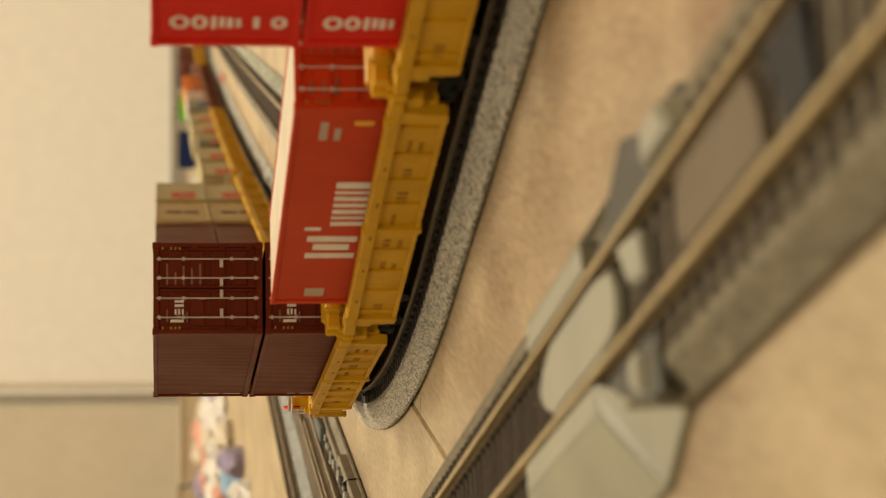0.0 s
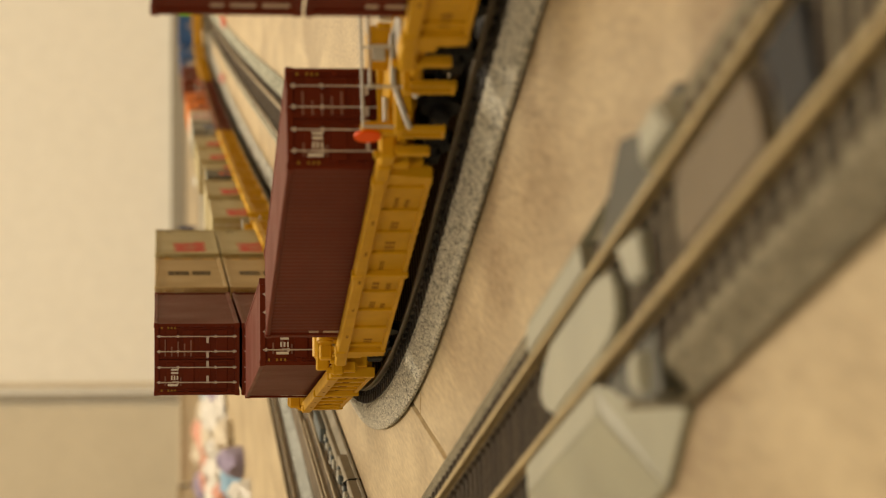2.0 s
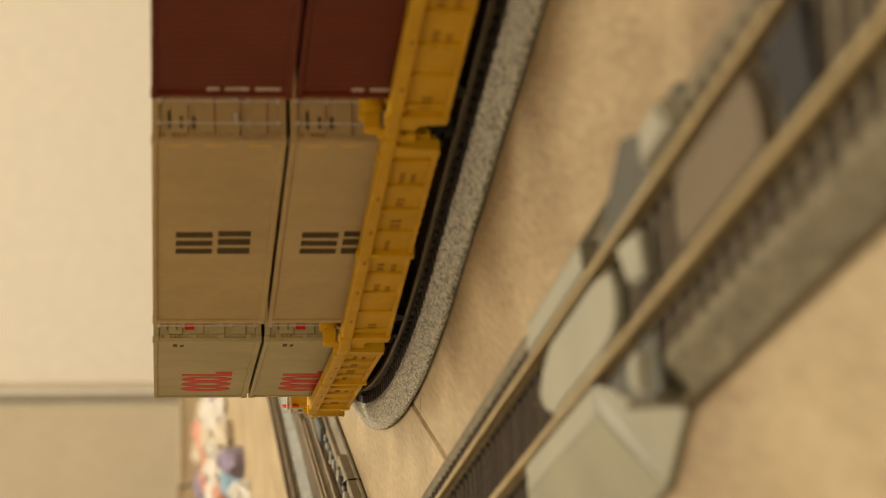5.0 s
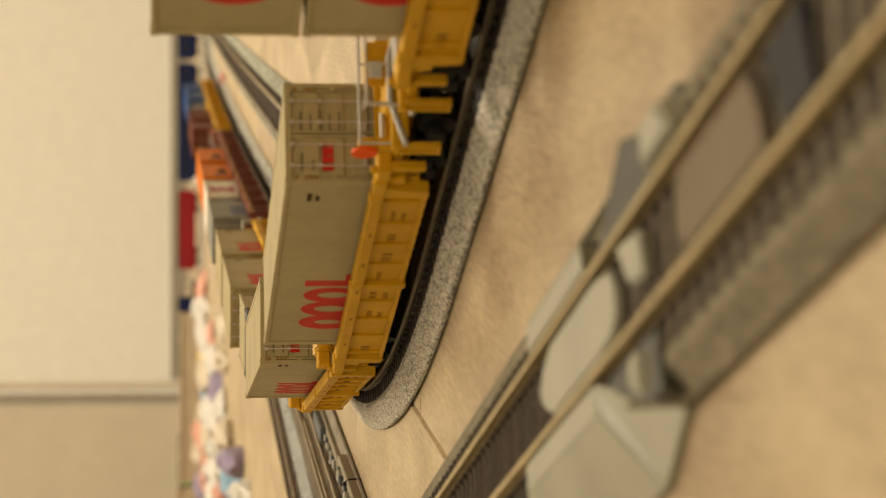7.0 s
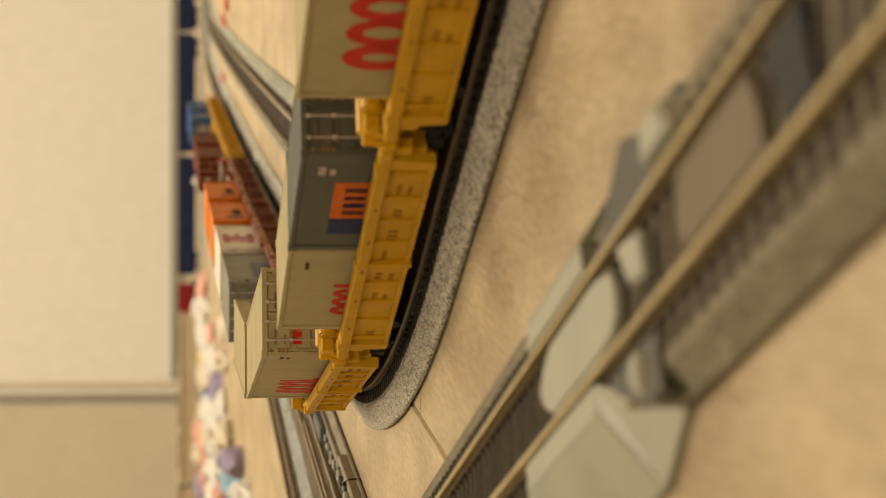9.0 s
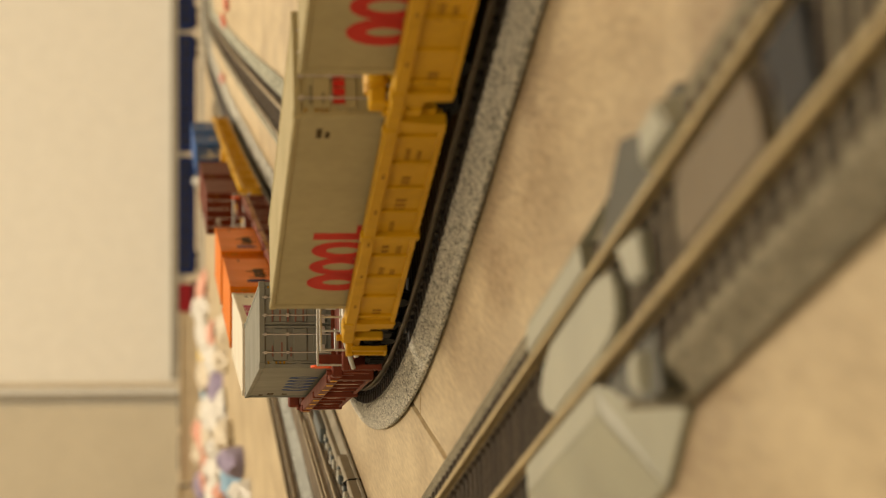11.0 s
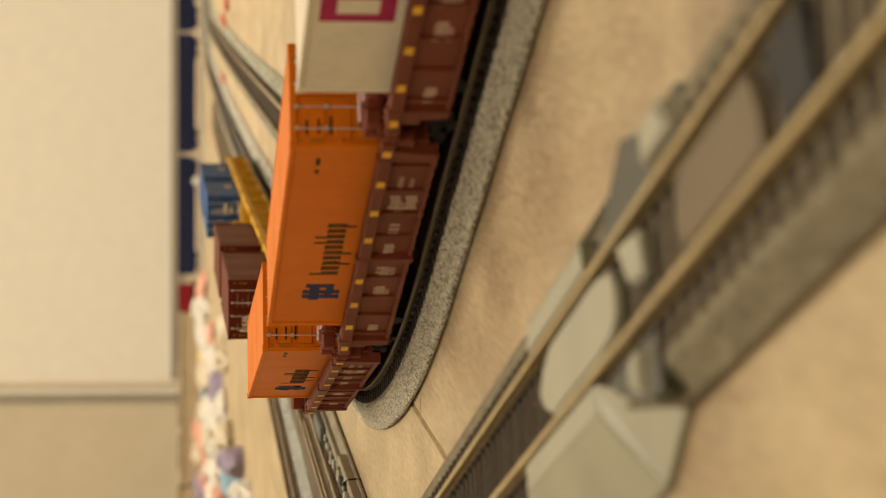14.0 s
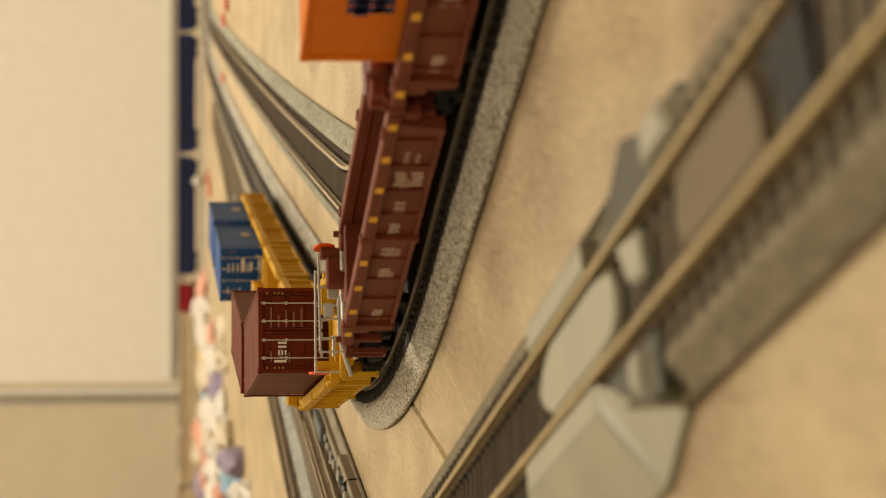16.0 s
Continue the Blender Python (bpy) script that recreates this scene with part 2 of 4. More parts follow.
def sweep(bm, curve, s0, s1, profile, step, closed=True):
    """Sweeps a profile of (sideways, height) along a curve, in millimetres."""
    n = max(2, int(abs(s1 - s0) / step) + 1)
    rings = []
    for k in range(n):
        p, d, nn = curve(s0 + (s1 - s0) * k / (n - 1))
        rings.append([bm.verts.new(((p.x + nn.x * o) * MM, (p.y + nn.y * o) * MM, z * MM)) for o, z in profile])
    m = len(profile)
    for a, b in zip(rings, rings[1:]):
        for k in range(m if closed else m - 1):
            bm.faces.new((a[k], a[(k + 1) % m], b[(k + 1) % m], b[k]))
    if closed:
        bm.faces.new(rings[0][::-1])
        bm.faces.new(rings[-1])
    bmesh.ops.recalc_face_normals(bm, faces=bm.faces[:])
    return bm


BED = [(12.3, 0), (12.3, 0.4), (13.1, 0.5), (13.0, 1.0), (8.9, 2.9), (8.5, 3.0), (-8.8, 3.0), (-9.2, 2.9), (-12.4, 0.9), (-12.5, 0.5), (-11.8, 0.4), (-11.8, 0)]
TIE_MESH = {}


def track_section(curve, s0, s1, offset=0.0, bed=None, tie=None, rail=None, label="", tie_step=3.9, group="", single_ties=True, wide=0.0):
    """A length of model track: moulded bed, two rails and its ties."""
    bed, tie, rail = bed or M_BALLAST, tie or M_TIE, rail or M_RAIL_DARK
    step = 12 if s0 > -400 else 40
    thing = tagged(new("model_track_section"), label or "grey moulded ballast track section with dark ties on wood floor", "model track", group or "track sections")
    part("ballast_bed", sweep(bmesh.new(), curve, s0 + 0.2, s1 - 0.2, [(o + offset + (0 if z < 1 else math.copysign(wide, o)), z) for o, z in BED], step), bed, thing)
    for side in (4.85, -4.85):
        prof = [(side + a + offset, z) for a, z in ((0.35, RAIL_Z), (0.38, RAIL_Z - 0.5), (0.14, RAIL_Z - 0.65), (0.14, 3.5), (0.55, 3.3), (0.55, 3.05), (-0.55, 3.05), (-0.55, 3.3), (-0.14, 3.5), (-0.14, RAIL_Z - 0.65), (-0.38, RAIL_Z - 0.5), (-0.35, RAIL_Z))]
        part("rail", sweep(bmesh.new(), curve, s0, s1, prof, step), rail, thing)
    count = int(abs(s1 - s0) / tie_step)
    if single_ties:
        kind = "wide_tie" if wide else "tie"
        if kind not in TIE_MESH:
            b = box(-1.15, 1.15, -7.8 - wide, 7.8 + wide, 2.7, 3.35, 0.12)
            for y in (-6.0, -3.7, 3.7, 6.0):
                add_box(b, -0.55, 0.55, y - 0.35, y + 0.35, 3.3, 3.75)
            me = bpy.data.meshes.new("tie")
            b.to_mesh(me)
            b.free()
            TIE_MESH[kind] = me
        key = kind + tie.name
        if key not in TIE_MESH:
            me = TIE_MESH[kind].copy()
            me.materials.append(tie)
            TIE_MESH[key] = me
        for k in range(count):
            p, d, n = curve(s0 + (k + 0.5) * (s1 - s0) / count)
            ob = new("tie", TIE_MESH[key])
            ob.parent = thing
            ob.matrix_local = Matrix.LocRotScale(((p.x + n.x * offset) * MM, (p.y + n.y * offset) * MM, 0), Euler((0, 0, math.atan2(d.y, d.x))), None)
    else:
        b = bmesh.new()
        for k in range(count):
            p, d, n = curve(s0 + (k + 0.5) * (s1 - s0) / count)
            c = Vector((p.x, p.y)) + n * offset
            vs = [c + d * (i * 1.15) + n * (j * 7.8) for i, j in ((-1, -1), (1, -1), (1, 1), (-1, 1))]
            top = [b.verts.new((v.x * MM, v.y * MM, 3.35 * MM)) for v in vs]
            low = [b.verts.new((v.x * MM, v.y * MM, 2.8 * MM)) for v in vs]
            b.faces.new(top)
            for i in range(4):
                b.faces.new((low[i], low[(i + 1) % 4], top[(i + 1) % 4], top[i]))
        bmesh.ops.recalc_face_normals(b, faces=b.faces[:])
        tagged(part("tie_row", b, tie, thing), kind="stuff")
    return thing


# ---- the room ----
def structure(name, bm, mat, label, category):
    return tagged(part(name, bm, mat), label, category, kind="structure")


def slab(x0, x1, y0, y1, z0, z1):
    return box(x0 * 1000, x1 * 1000, y0 * 1000, y1 * 1000, z0 * 1000, z1 * 1000)


M_DOOR = material("beige_door_paint", (0.60, 0.54, 0.41), 0.5, vary=0.04, scale=30, stain=0.05, stain_scale=2.0)
ROOM_X0, ROOM_X1, ROOM_Y0, ROOM_Y1, ROOM_H = -2.6, 2.9, -2.2, 4.25, 2.42
floor = structure("floor", slab(ROOM_X0, ROOM_X1, ROOM_Y0, ROOM_Y1, -0.03, -0.0035), M_GAP, "light oak laminate floor with narrow joints", "floor")
structure("ceiling", slab(ROOM_X0, ROOM_X1, ROOM_Y0, ROOM_Y1, ROOM_H, ROOM_H + 0.1), M_CEIL, "plain white painted ceiling", "ceiling")
structure("wall_north", slab(ROOM_X0, ROOM_X1, ROOM_Y1, ROOM_Y1 + 0.12, -0.03, ROOM_H), M_WALL, "plain cream painted wall", "wall")
structure("wall_south", slab(ROOM_X0, ROOM_X1, ROOM_Y0 - 0.12, ROOM_Y0, -0.03, ROOM_H), M_WALL, "plain cream painted wall", "wall")
structure("wall_west", slab(ROOM_X0 - 0.12, ROOM_X0, ROOM_Y0 - 0.12, ROOM_Y1 + 0.12, -0.03, ROOM_H), M_WALL, "plain cream painted wall", "wall")
structure("wall_east", slab(ROOM_X1, ROOM_X1 + 0.12, ROOM_Y0 - 0.12, ROOM_Y1 + 0.12, -0.03, ROOM_H), M_WALL, "plain cream painted wall", "wall")
structure("door_1", slab(-1.15, -0.256, ROOM_Y1 - 0.006, ROOM_Y1 + 0.01, 0.006, 2.05), M_DOOR, "plain beige closed door in the cream wall", "door")
structure("baseboard", slab(-0.215, ROOM_X1, ROOM_Y1 - 0.012, ROOM_Y1 - 0.0, -0.003, 0.024), M_SKIRT, "low grey skirting strip along the cream wall", "baseboard")
# a narrow moulded joint that runs up the far wall
structure("trim", slab(-0.252, -0.239, ROOM_Y1 - 0.012, ROOM_Y1 + 0.01, 0.012, ROOM_H), M_SKIRT, "narrow dark vertical joint strip on the cream wall", "trim")
structure("trim", slab(-0.228, -0.220, ROOM_Y1 - 0.008, ROOM_Y1 + 0.01, 0.012, ROOM_H), M_TRIM, "narrow cream vertical moulding on the wall", "trim")


def ceiling_light(x, y, r):
    t = tagged(new("ceiling_light"), "square white ceiling light with a pale metal frame", "lamp")
    t.location = (x, y, 2.42)
    b = bmesh.new()
    w = r * 1000
    for x0, x1, y0, y1 in ((-w, w, -w, -w + 20), (-w, w, w - 20, w), (-w, -w + 20, -w + 20, w - 20), (w - 20, w, -w + 20, w - 20)):
        add_box(b, x0, x1, y0, y1, -45, 0)
    part("frame", b, M_TRIM, t)
    return t


ceiling_light(0.3, 1.8, 0.5)
# unseen plate on the south wall, made up to carry the fill
wall_light = tagged(new("wall_light"), "square pale wall light above the skirting", "lamp")
wall_light.matrix_basis = pose(-0.5, ROOM_Y0, 1.45)
part("back_plate", box(-430, 430, 0, 60, -430, 430, 8), M_TRIM, wall_light)

# ---- the train ----
UNIT_PITCH, SPEED = 94.4, 98.65
HALF = 44.4


def side_prints(parent, mat, rects, label, y=-7.41, name="printed_mark"):
    """Flat printed shapes on the side of a container: bars (x0, x1, z0, z1) and rings (x, z, rx, rz, w)."""
    def flush(b):
        if len(b.verts):
            part(name, b, mat, parent, label)

    for side in (1, -1):
        small = bmesh.new()
        for r in rects:
            # marks large enough to stand alone are parts of their own
            alone = len(r) != 4 or (r[1] - r[0]) * (r[3] - r[2]) > 1.5
            b = bmesh.new() if alone else small
            if len(r) in (4, 8):
                pts = [(r[i], r[i + 1]) for i in (0, 2, 4, 6)] if len(r) == 8 else [(r[0], r[2]), (r[1], r[2]), (r[1], r[3]), (r[0], r[3])]
                add_prism(b, [(x * side, z) for x, z in pts], y * side, (y + 0.07) * side)
            else:
                cx, cz, rx, rz, w = r
                n = 24
                rings = [[b.verts.new(((cx + (rx - d) * math.cos(k * math.tau / n)) * side * MM, yy * side * MM, (cz + (rz - d) * math.sin(k * math.tau / n)) * MM)) for k in range(n)] for d, yy in ((0, y), (w, y), (w, y + 0.07), (0, y + 0.07))]
                for i in range(4):
                    for k in range(n):
                        b.faces.new((rings[i][k], rings[i][(k + 1) % n], rings[(i + 1) % 4][(k + 1) % n], rings[(i + 1) % 4][k]))
                bmesh.ops.recalc_face_normals(b, faces=b.faces[:])
            if alone:
                flush(b)
        flush(small)


def corrugated_side(bm, length, z0, z1, y, count, depth):
    """A side wall with upright corrugations, facing away from the middle."""
    n = count * 4
    lo, hi = [], []
    for k in range(n + 1):
        x = -length / 2 + length * k / n
        d = depth if k % 4 in (1, 2) else 0.0
        yy = (abs(y) - d) * (1 if y > 0 else -1)
        lo.append(bm.verts.new((x * MM, yy * MM, z0 * MM)))
        hi.append(bm.verts.new((x * MM, yy * MM, z1 * MM)))
    for k in range(n):
        bm.faces.new((lo[k], lo[k + 1], hi[k + 1], hi[k]))


def container(label, paint_mat, length=76.2, height=18.1, roof=None, smooth=False, prints=(), door_prints=M_PRINT_DOOR, group="", door_mark=None):
    """A model freight container, its base at z = 0, doors at the leading end (+x)."""
    t = tagged(new("freight_container"), label, "shipping container", group)
    L, w, h = length / 2, 7.62, height
    for y in (-w + 0.27, w - 0.27):
        b = bmesh.new()
        corrugated_side(b, length - 2.4, 0.9, h - 0.7, y, 8 if smooth else 44, 0.0 if smooth else 0.045)
        part("side_panel", b, paint_mat, t)
    part("body", box(-L + 0.3, L - 0.9, -w + 0.5, w - 0.5, 0.3, h - 0.45), paint_mat, t)
    for y in (-w, w - 0.7):
        part("bottom_rail", box(-L + 0.2, L - 0.2, y, y + 0.7, 0.0, 1.0, 0.1), paint_mat, t)
        part("top_rail", box(-L + 0.2, L - 0.2, y, y + 0.7, h - 0.8, h - 0.05, 0.1), paint_mat, t)
        for x in (-L, L - 1.3):
            part("corner_post", box(x, x + 1.3, y - 0.02, y + 0.72, 0.2, h - 0.2, 0.1), paint_mat, t)
    for x in (-L + 0.1, L - 0.8):
        part("end_sill", box(x, x + 0.7, -w + 0.4, w - 0.4, 0.05, 1.0), paint_mat, t)
        part("end_header", box(x, x + 0.7, -w + 0.4, w - 0.4, h - 1.0, h - 0.1), paint_mat, t)
    # the blind end has upright ribs
    for k in range(9):
        y = -w + 1.6 + k * (2 * w - 3.2) / 8
        part("end_rib", box(-L + 0.12, -L + 0.4, y - 0.35, y + 0.35, 1.0, h - 1.0), paint_mat, t)
    b = bmesh.new()
    n, rows = 120, []
    for k in range(n + 1):
        z = h - (0.10 if k % 4 in (1, 2) else 0.14)
        x = -L + 0.6 + (length - 1.2) * k / n
        rows.append([b.verts.new((x * MM, y * MM, zz * MM)) for y, zz in ((-w + 0.4, h - 0.5), (-w + 0.5, h - 0.22), (-w + 1.1, z), (w - 1.1, z), (w - 0.5, h - 0.22), (w - 0.4, h - 0.5))])
    for r0, r1 in zip(rows, rows[1:]):
        for i in range(5):
            b.faces.new((r0[i], r1[i], r1[i + 1], r0[i + 1]))
    part("roof", b, roof or paint_mat, t)
    for x in (-L - 0.12, L - 1.2):
        for y in (-w - 0.12, w - 1.0):
            for z in (-0.05, h - 1.05):
                c = part("corner_casting", box(x, x + 1.32, y, y + 1.12, z, z + 1.1, 0.12), paint_mat, t)
    for sy in (-1, 1):
        b = bmesh.new()
        y0, y1 = sorted((sy * 0.12, sy * (w - 0.8)))
        add_box(b, L - 0.85, L - 0.5, y0, y1, 1.0, h - 1.0, 0.08)
        add_box(b, L - 0.6, L - 0.22, y0, y0 + 0.4, 1.0, h - 1.0, 0.06)
        add_box(b, L - 0.6, L - 0.22, y1 - 0.4, y1, 1.0, h - 1.0, 0.06)
        for k in range(4):
            z = 2.0 + k * (h - 4.0) / 4
            add_box(b, L - 0.6, L - 0.2, y0 + 0.5, y1 - 0.5, z + 0.55, z + (h - 4.0) / 4 - 0.55, 0.12)
        for k in range(4):
            z = 2.2 + k * (h - 4.6) / 3
            ye = y1 if sy > 0 else y0
            add_box(b, L - 0.4, L + 0.02, ye - 0.45, ye + 0.45, z - 0.4, z + 0.4)
        door = part("door", b, paint_mat, t)
        for y in (1.7, 4.9):
            r = bmesh.new()
            add_rod(r, (L + 0.05, sy * y, 0.6), (L + 0.05, sy * y, h - 0.6), 0.12)
            for z in (1.1, h * 0.28, h * 0.72, h - 1.1):
                add_box(r, L - 0.3, L + 0.25, sy * y - 0.28, sy * y + 0.28, z - 0.22, z + 0.22)
            add_box(r, L + 0.1, L + 0.25, min(sy * y, sy * (y - 1.4)), max(sy * y, sy * (y - 1.4)), h * 0.36, h * 0.39)
            part("locking_bar", r, M_BAR, door, "thin worn metal locking bar")
    b = bmesh.new()
    rng = random.Random(len(label))
    for k in range(5):
        z = h * (0.86 - 0.075 * k)
        add_box(b, L - 0.3, L - 0.12, 0.6, 0.6 + rng.uniform(2.0, 3.6), z, z + 0.3)
    for k in range(3):
        z = h * (0.86 - 0.09 * k)
        add_box(b, L - 0.3, L - 0.12, -5.6, -5.6 + rng.uniform(1.5, 2.6), z, z + 0.3)
    part("printed_mark", b, door_prints, t, "rows of small pale lettering on the doors")
    if door_mark:
        mat, rects = door_mark
        b = bmesh.new()
        for y0, y1, z0, z1 in rects:
            add_box(b, L - 0.3, L - 0.05, y0, y1, z0, z1)
        part("printed_mark", b, mat, t, "large mark on the door")
    b = bmesh.new()
    for y in (-w + 0.85, w - 1.05):
        for k in range(5):
            z = h - 4.6 + 0.7 * k
            add_prism(b, [(L - 0.14, z), (L - 0.02, z), (L - 0.02, z + 0.34), (L - 0.14, z + 0.34)], y - 0.1, y + 0.35)
    part("hazard_stripe", b, M_HAZARD, t, "yellow and dark stripes at the corner posts")
    for mat, rects, text in prints:
        side_prints(t, mat, rects, text)
    return t


def bars(x, z, widths, h, gap=0.8):
    out = []
    for wd in widths:
        out.append((x, x + wd, z, z + h))
        x += wd + gap
    return out


def truck(label):
    """A black four-wheeled truck, its origin on the rail tops."""
    t = tagged(new("truck"), label, "train truck", "trucks under the train")
    for sy in (-1, 1):
        b = bmesh.new()
        add_box(b, -8.2, 8.2, sy * 6.4 - 0.6, sy * 6.4 + 0.6, 2.4, 4.0, 0.2)
        for x in (-6.3, 6.3):
            add_box(b, x - 1.6, x + 1.6, sy * 6.6 - 0.7, sy * 6.6 + 0.7, 1.7, 4.3, 0.3)
        add_box(b, -2.2, 2.2, sy * 6.6 - 0.7, sy * 6.6 + 0.7, 1.2, 4.6, 0.3)
        for x in (-1.2, 0, 1.2):
            add_rod(b, (x, sy * 7.2, 1.5), (x, sy * 7.2, 4.0), 0.42)
        part("side_frame", b, M_BLACK, t)
    part("bolster", box(-2.5, 2.5, -6, 6, 3.0, 5.4, 0.3), M_BLACK, t)
    for x in (-6.3, 6.3):
        for sy in (-1, 1):
            b = bmesh.new()
            add_rod(b, (x, sy * 4.1, 2.75), (x, sy * 5.3, 2.75), 2.75, 20)
            add_rod(b, (x, sy * 3.8, 2.75), (x, sy * 4.1, 2.75), 3.2, 20)
            part("wheel", b, M_BLACK, t)
        part("axle", add_rod(bmesh.new(), (x, -5.2, 2.75), (x, 5.2, 2.75), 0.7), M_BLACK, t)
    return t


def well_car(label, mat, lead, trail, prints=M_PRINT_FAINT, reflectors=False, wheel_side=0, wheel_end=1):
    """One unit of a well car, its origin on the rail tops; lead and trail say 'joint' or 'coupler'."""
    t = tagged(new("well_car"), label, "train car", "well cars of the train")
    top, low = 10.7, 2.6
    for sy in (-1, 1):
        b = bmesh.new()
        # top sill, side sheet, bottom flange
        add_box(b, -45.0, 45.0, sy * 9.2 - 1.1, sy * 9.2 + 1.1, top - 1.9, top, 0.2)
        add_box(b, -40.0, 40.0, sy * 8.9 - 0.35, sy * 8.9 + 0.35, low + 0.4, top - 1.6)
        add_box(b, -40.3, 40.3, sy * 9.0 - 0.75, sy * 9.0 + 0.75, low, low + 0.8, 0.15)
        for x in (-40.0, 40.0):
            s = 1 if x > 0 else -1
            add_prism(b, [(x - s * 1.2, low), (x + s * 1.0, low + 0.2), (x + s * 1.4, top - 4.4), (x + s * 2.2, top - 1.7), (x - s * 1.2, top - 1.5)], sy * 8.3, sy * 10.0)
        part("side_frame", b, mat, t)
        for k in range(9):
            x = -36 + 9 * k
            big = k == 4
            r = box(x - (0.7 if big else 0.26), x + (0.7 if big else 0.26), min(sy * 8.9, sy * (10.25 if big else 9.7)), max(sy * 8.9, sy * (10.25 if big else 9.7)), low + 0.1 - (0.35 if big else 0), top - 1.65, 0.12)
            part("rib", r, mat, t)
        for x in (-39, 0, 39):
            part("lug", box(x - 1.1, x + 1.1, min(sy * 9.2, sy * 10.45), max(sy * 9.2, sy * 10.45), top - 1.5, top + 0.35, 0.2), mat, t)
        b = bmesh.new()
        rng = random.Random(7)
        for x, wd, z, h in ((-35, 4.2, 5.2, 1.7), (-17, 5.0, 6.2, 1.1), (-17, 4.0, 4.6, 0.9), (-7.5, 5.5, 6.3, 1.3), (-7.5, 4.5, 4.4, 1.0), (2, 5.2, 6.3, 0.9), (11, 5.5, 5.4, 1.9), (20, 4.6, 5.6, 1.5), (29, 5.0, 6.4, 0.9), (29, 4.2, 4.9, 0.8)):
            n = 3 if h > 1.2 else 5
            for k in range(n):
                x0 = x - 2 + wd * k / n
                add_box(b, sy * -1 * x0 - wd / n * 0.3, sy * -1 * x0 + wd / n * 0.3, sy * 9.26 - 0.04, sy * 9.26 + 0.04, z, z + h * 0.8)
        part("printed_mark", b, prints, t, "small stencilled letters and numbers")
        if reflectors:
            b = bmesh.new()
            for x, wd, z, h in ((22, 5.4, 6.2, 1.7), (22, 5.4, 3.8, 1.9), (3, 3.8, 5.4, 1.6), (-7, 4.2, 5.2, 1.6), (-16, 4.4, 5.2, 1.6), (-34, 2.4, 4.8, 1.8)):
                for k in range(4):
                    x0 = -sy * (x + wd * (k / 4 - 0.5) + 0.4)
                    add_box(b, x0 - wd * 0.07, x0 + wd * 0.07, sy * 9.27 - 0.04, sy * 9.27 + 0.04, z + 0.1 * h * (k % 2), z + h * (0.82 if k % 3 else 0.95))
            part("printed_mark", b, M_PRINT_CREAM, t, "large pale stencilled block letters")
        b = bmesh.new()
        for k in range(5):
            x = -30 + 13.4 * k + rng.uniform(-0.6, 0.6)
            add_box(b, x, x + rng.uniform(1.0, 2.6), min(sy * 10.25, sy * 10.33), max(sy * 10.25, sy * 10.33), top - 1.25, top - 0.85)
        if not reflectors:
            part("printed_mark", b, prints, t, "tiny stencils along the top sill")
        else:
            b.free()
            for x in (-42, -31, -20, -9, 9, 20, 31, 42):
                part("reflector", box(x - 1.0, x + 1.0, min(sy * 10.25, sy * 10.36), max(sy * 10.25, sy * 10.36), top - 1.5, top - 0.35), M_PRINT_YELLOW, t, "yellow reflector patch")
    # well floor and end bulkheads
    part("well_floor", box(-40, 40, -8.4, 8.4, low + 0.5, 4.4), mat, t)
    for s, kind in ((1, lead), (-1, trail)):
        b = bmesh.new()
        add_box(b, min(s * 40.2, s * 42), max(s * 40.2, s * 42), -8.3, 8.3, 4.0, top - 0.6, 0.2)
        end = 46.8 if kind == "joint" else 57.0
        add_box(b, min(s * 42, s * end), max(s * 42, s * end), -6.2 if kind == "joint" else -7.6, 6.2 if kind == "joint" else 7.6, 6.9, 8.3, 0.25)
        add_box(b, min(s * 42, s * (end - 1)), max(s * 42, s * (end - 1)), -2.4, 2.4, 5.2, 9.6, 0.3)
        part("end_platform", b, mat, t)
        for sy in (-1, 1):
            b = bmesh.new()
            e = 46.9 if kind == "joint" else 48.6
            add_box(b, min(s * 45.1, s * e), max(s * 45.1, s * e), min(sy * 6.4, sy * 10.0), max(sy * 6.4, sy * 10.0), top - 2.2, top - 0.15, 0.3)
            add_box(b, min(s * 42.2, s * 44.4), max(s * 42.2, s * 44.4), min(sy * 7.4, sy * 9.4), max(sy * 7.4, sy * 9.4), top - 4.6, top - 1.9, 0.3)
            add_rod(b, (s * (e - 0.9), sy * 9.2, top - 0.2), (s * (e - 0.9), sy * 9.2, top + 0.7), 0.55, 10)
            part("end_sill", b, mat, t)
        if kind == "joint":
            b = bmesh.new()
            add_rod(b, (s * 43.6, -6.6, 12.2), (s * 43.6, -1.2, 12.2), 1.55, 14)
            add_rod(b, (s * 43.6, -6.9, 12.2), (s * 43.6, -6.5, 12.2), 1.2, 12)
            part("air_tank", b, mat, t)
            part("bracket", box(min(s * 42.6, s * 44.8), max(s * 42.6, s * 44.8), -6.0, 6.0, 8.2, 10.8, 0.2), mat, t)
            for y in (-7.4, -4.0, 4.8):
                part("grab_iron", add_rod(bmesh.new(), (s * 46.0, y, 8.2), (s * 46.0, y + 1.6, 12.6), 0.22), M_STEEL, t, "thin bright wire grab iron")
            part("hose_box", box(min(s * 44.8, s * 46.2), max(s * 44.8, s * 46.2), -9.2, -6.6, 11.0, 13.2, 0.25), mat, t)
        else:
            b = bmesh.new()
            add_box(b, min(s * 55.4, s * 56.6), max(s * 55.4, s * 56.6), -9.6, 9.6, 8.1, 9.3, 0.2)
            add_box(b, min(s * 47, s * 48.2), max(s * 47, s * 48.2), -9.8, 9.8, 8.3, 9.6, 0.2)
            part("crosswalk", b, mat, t)
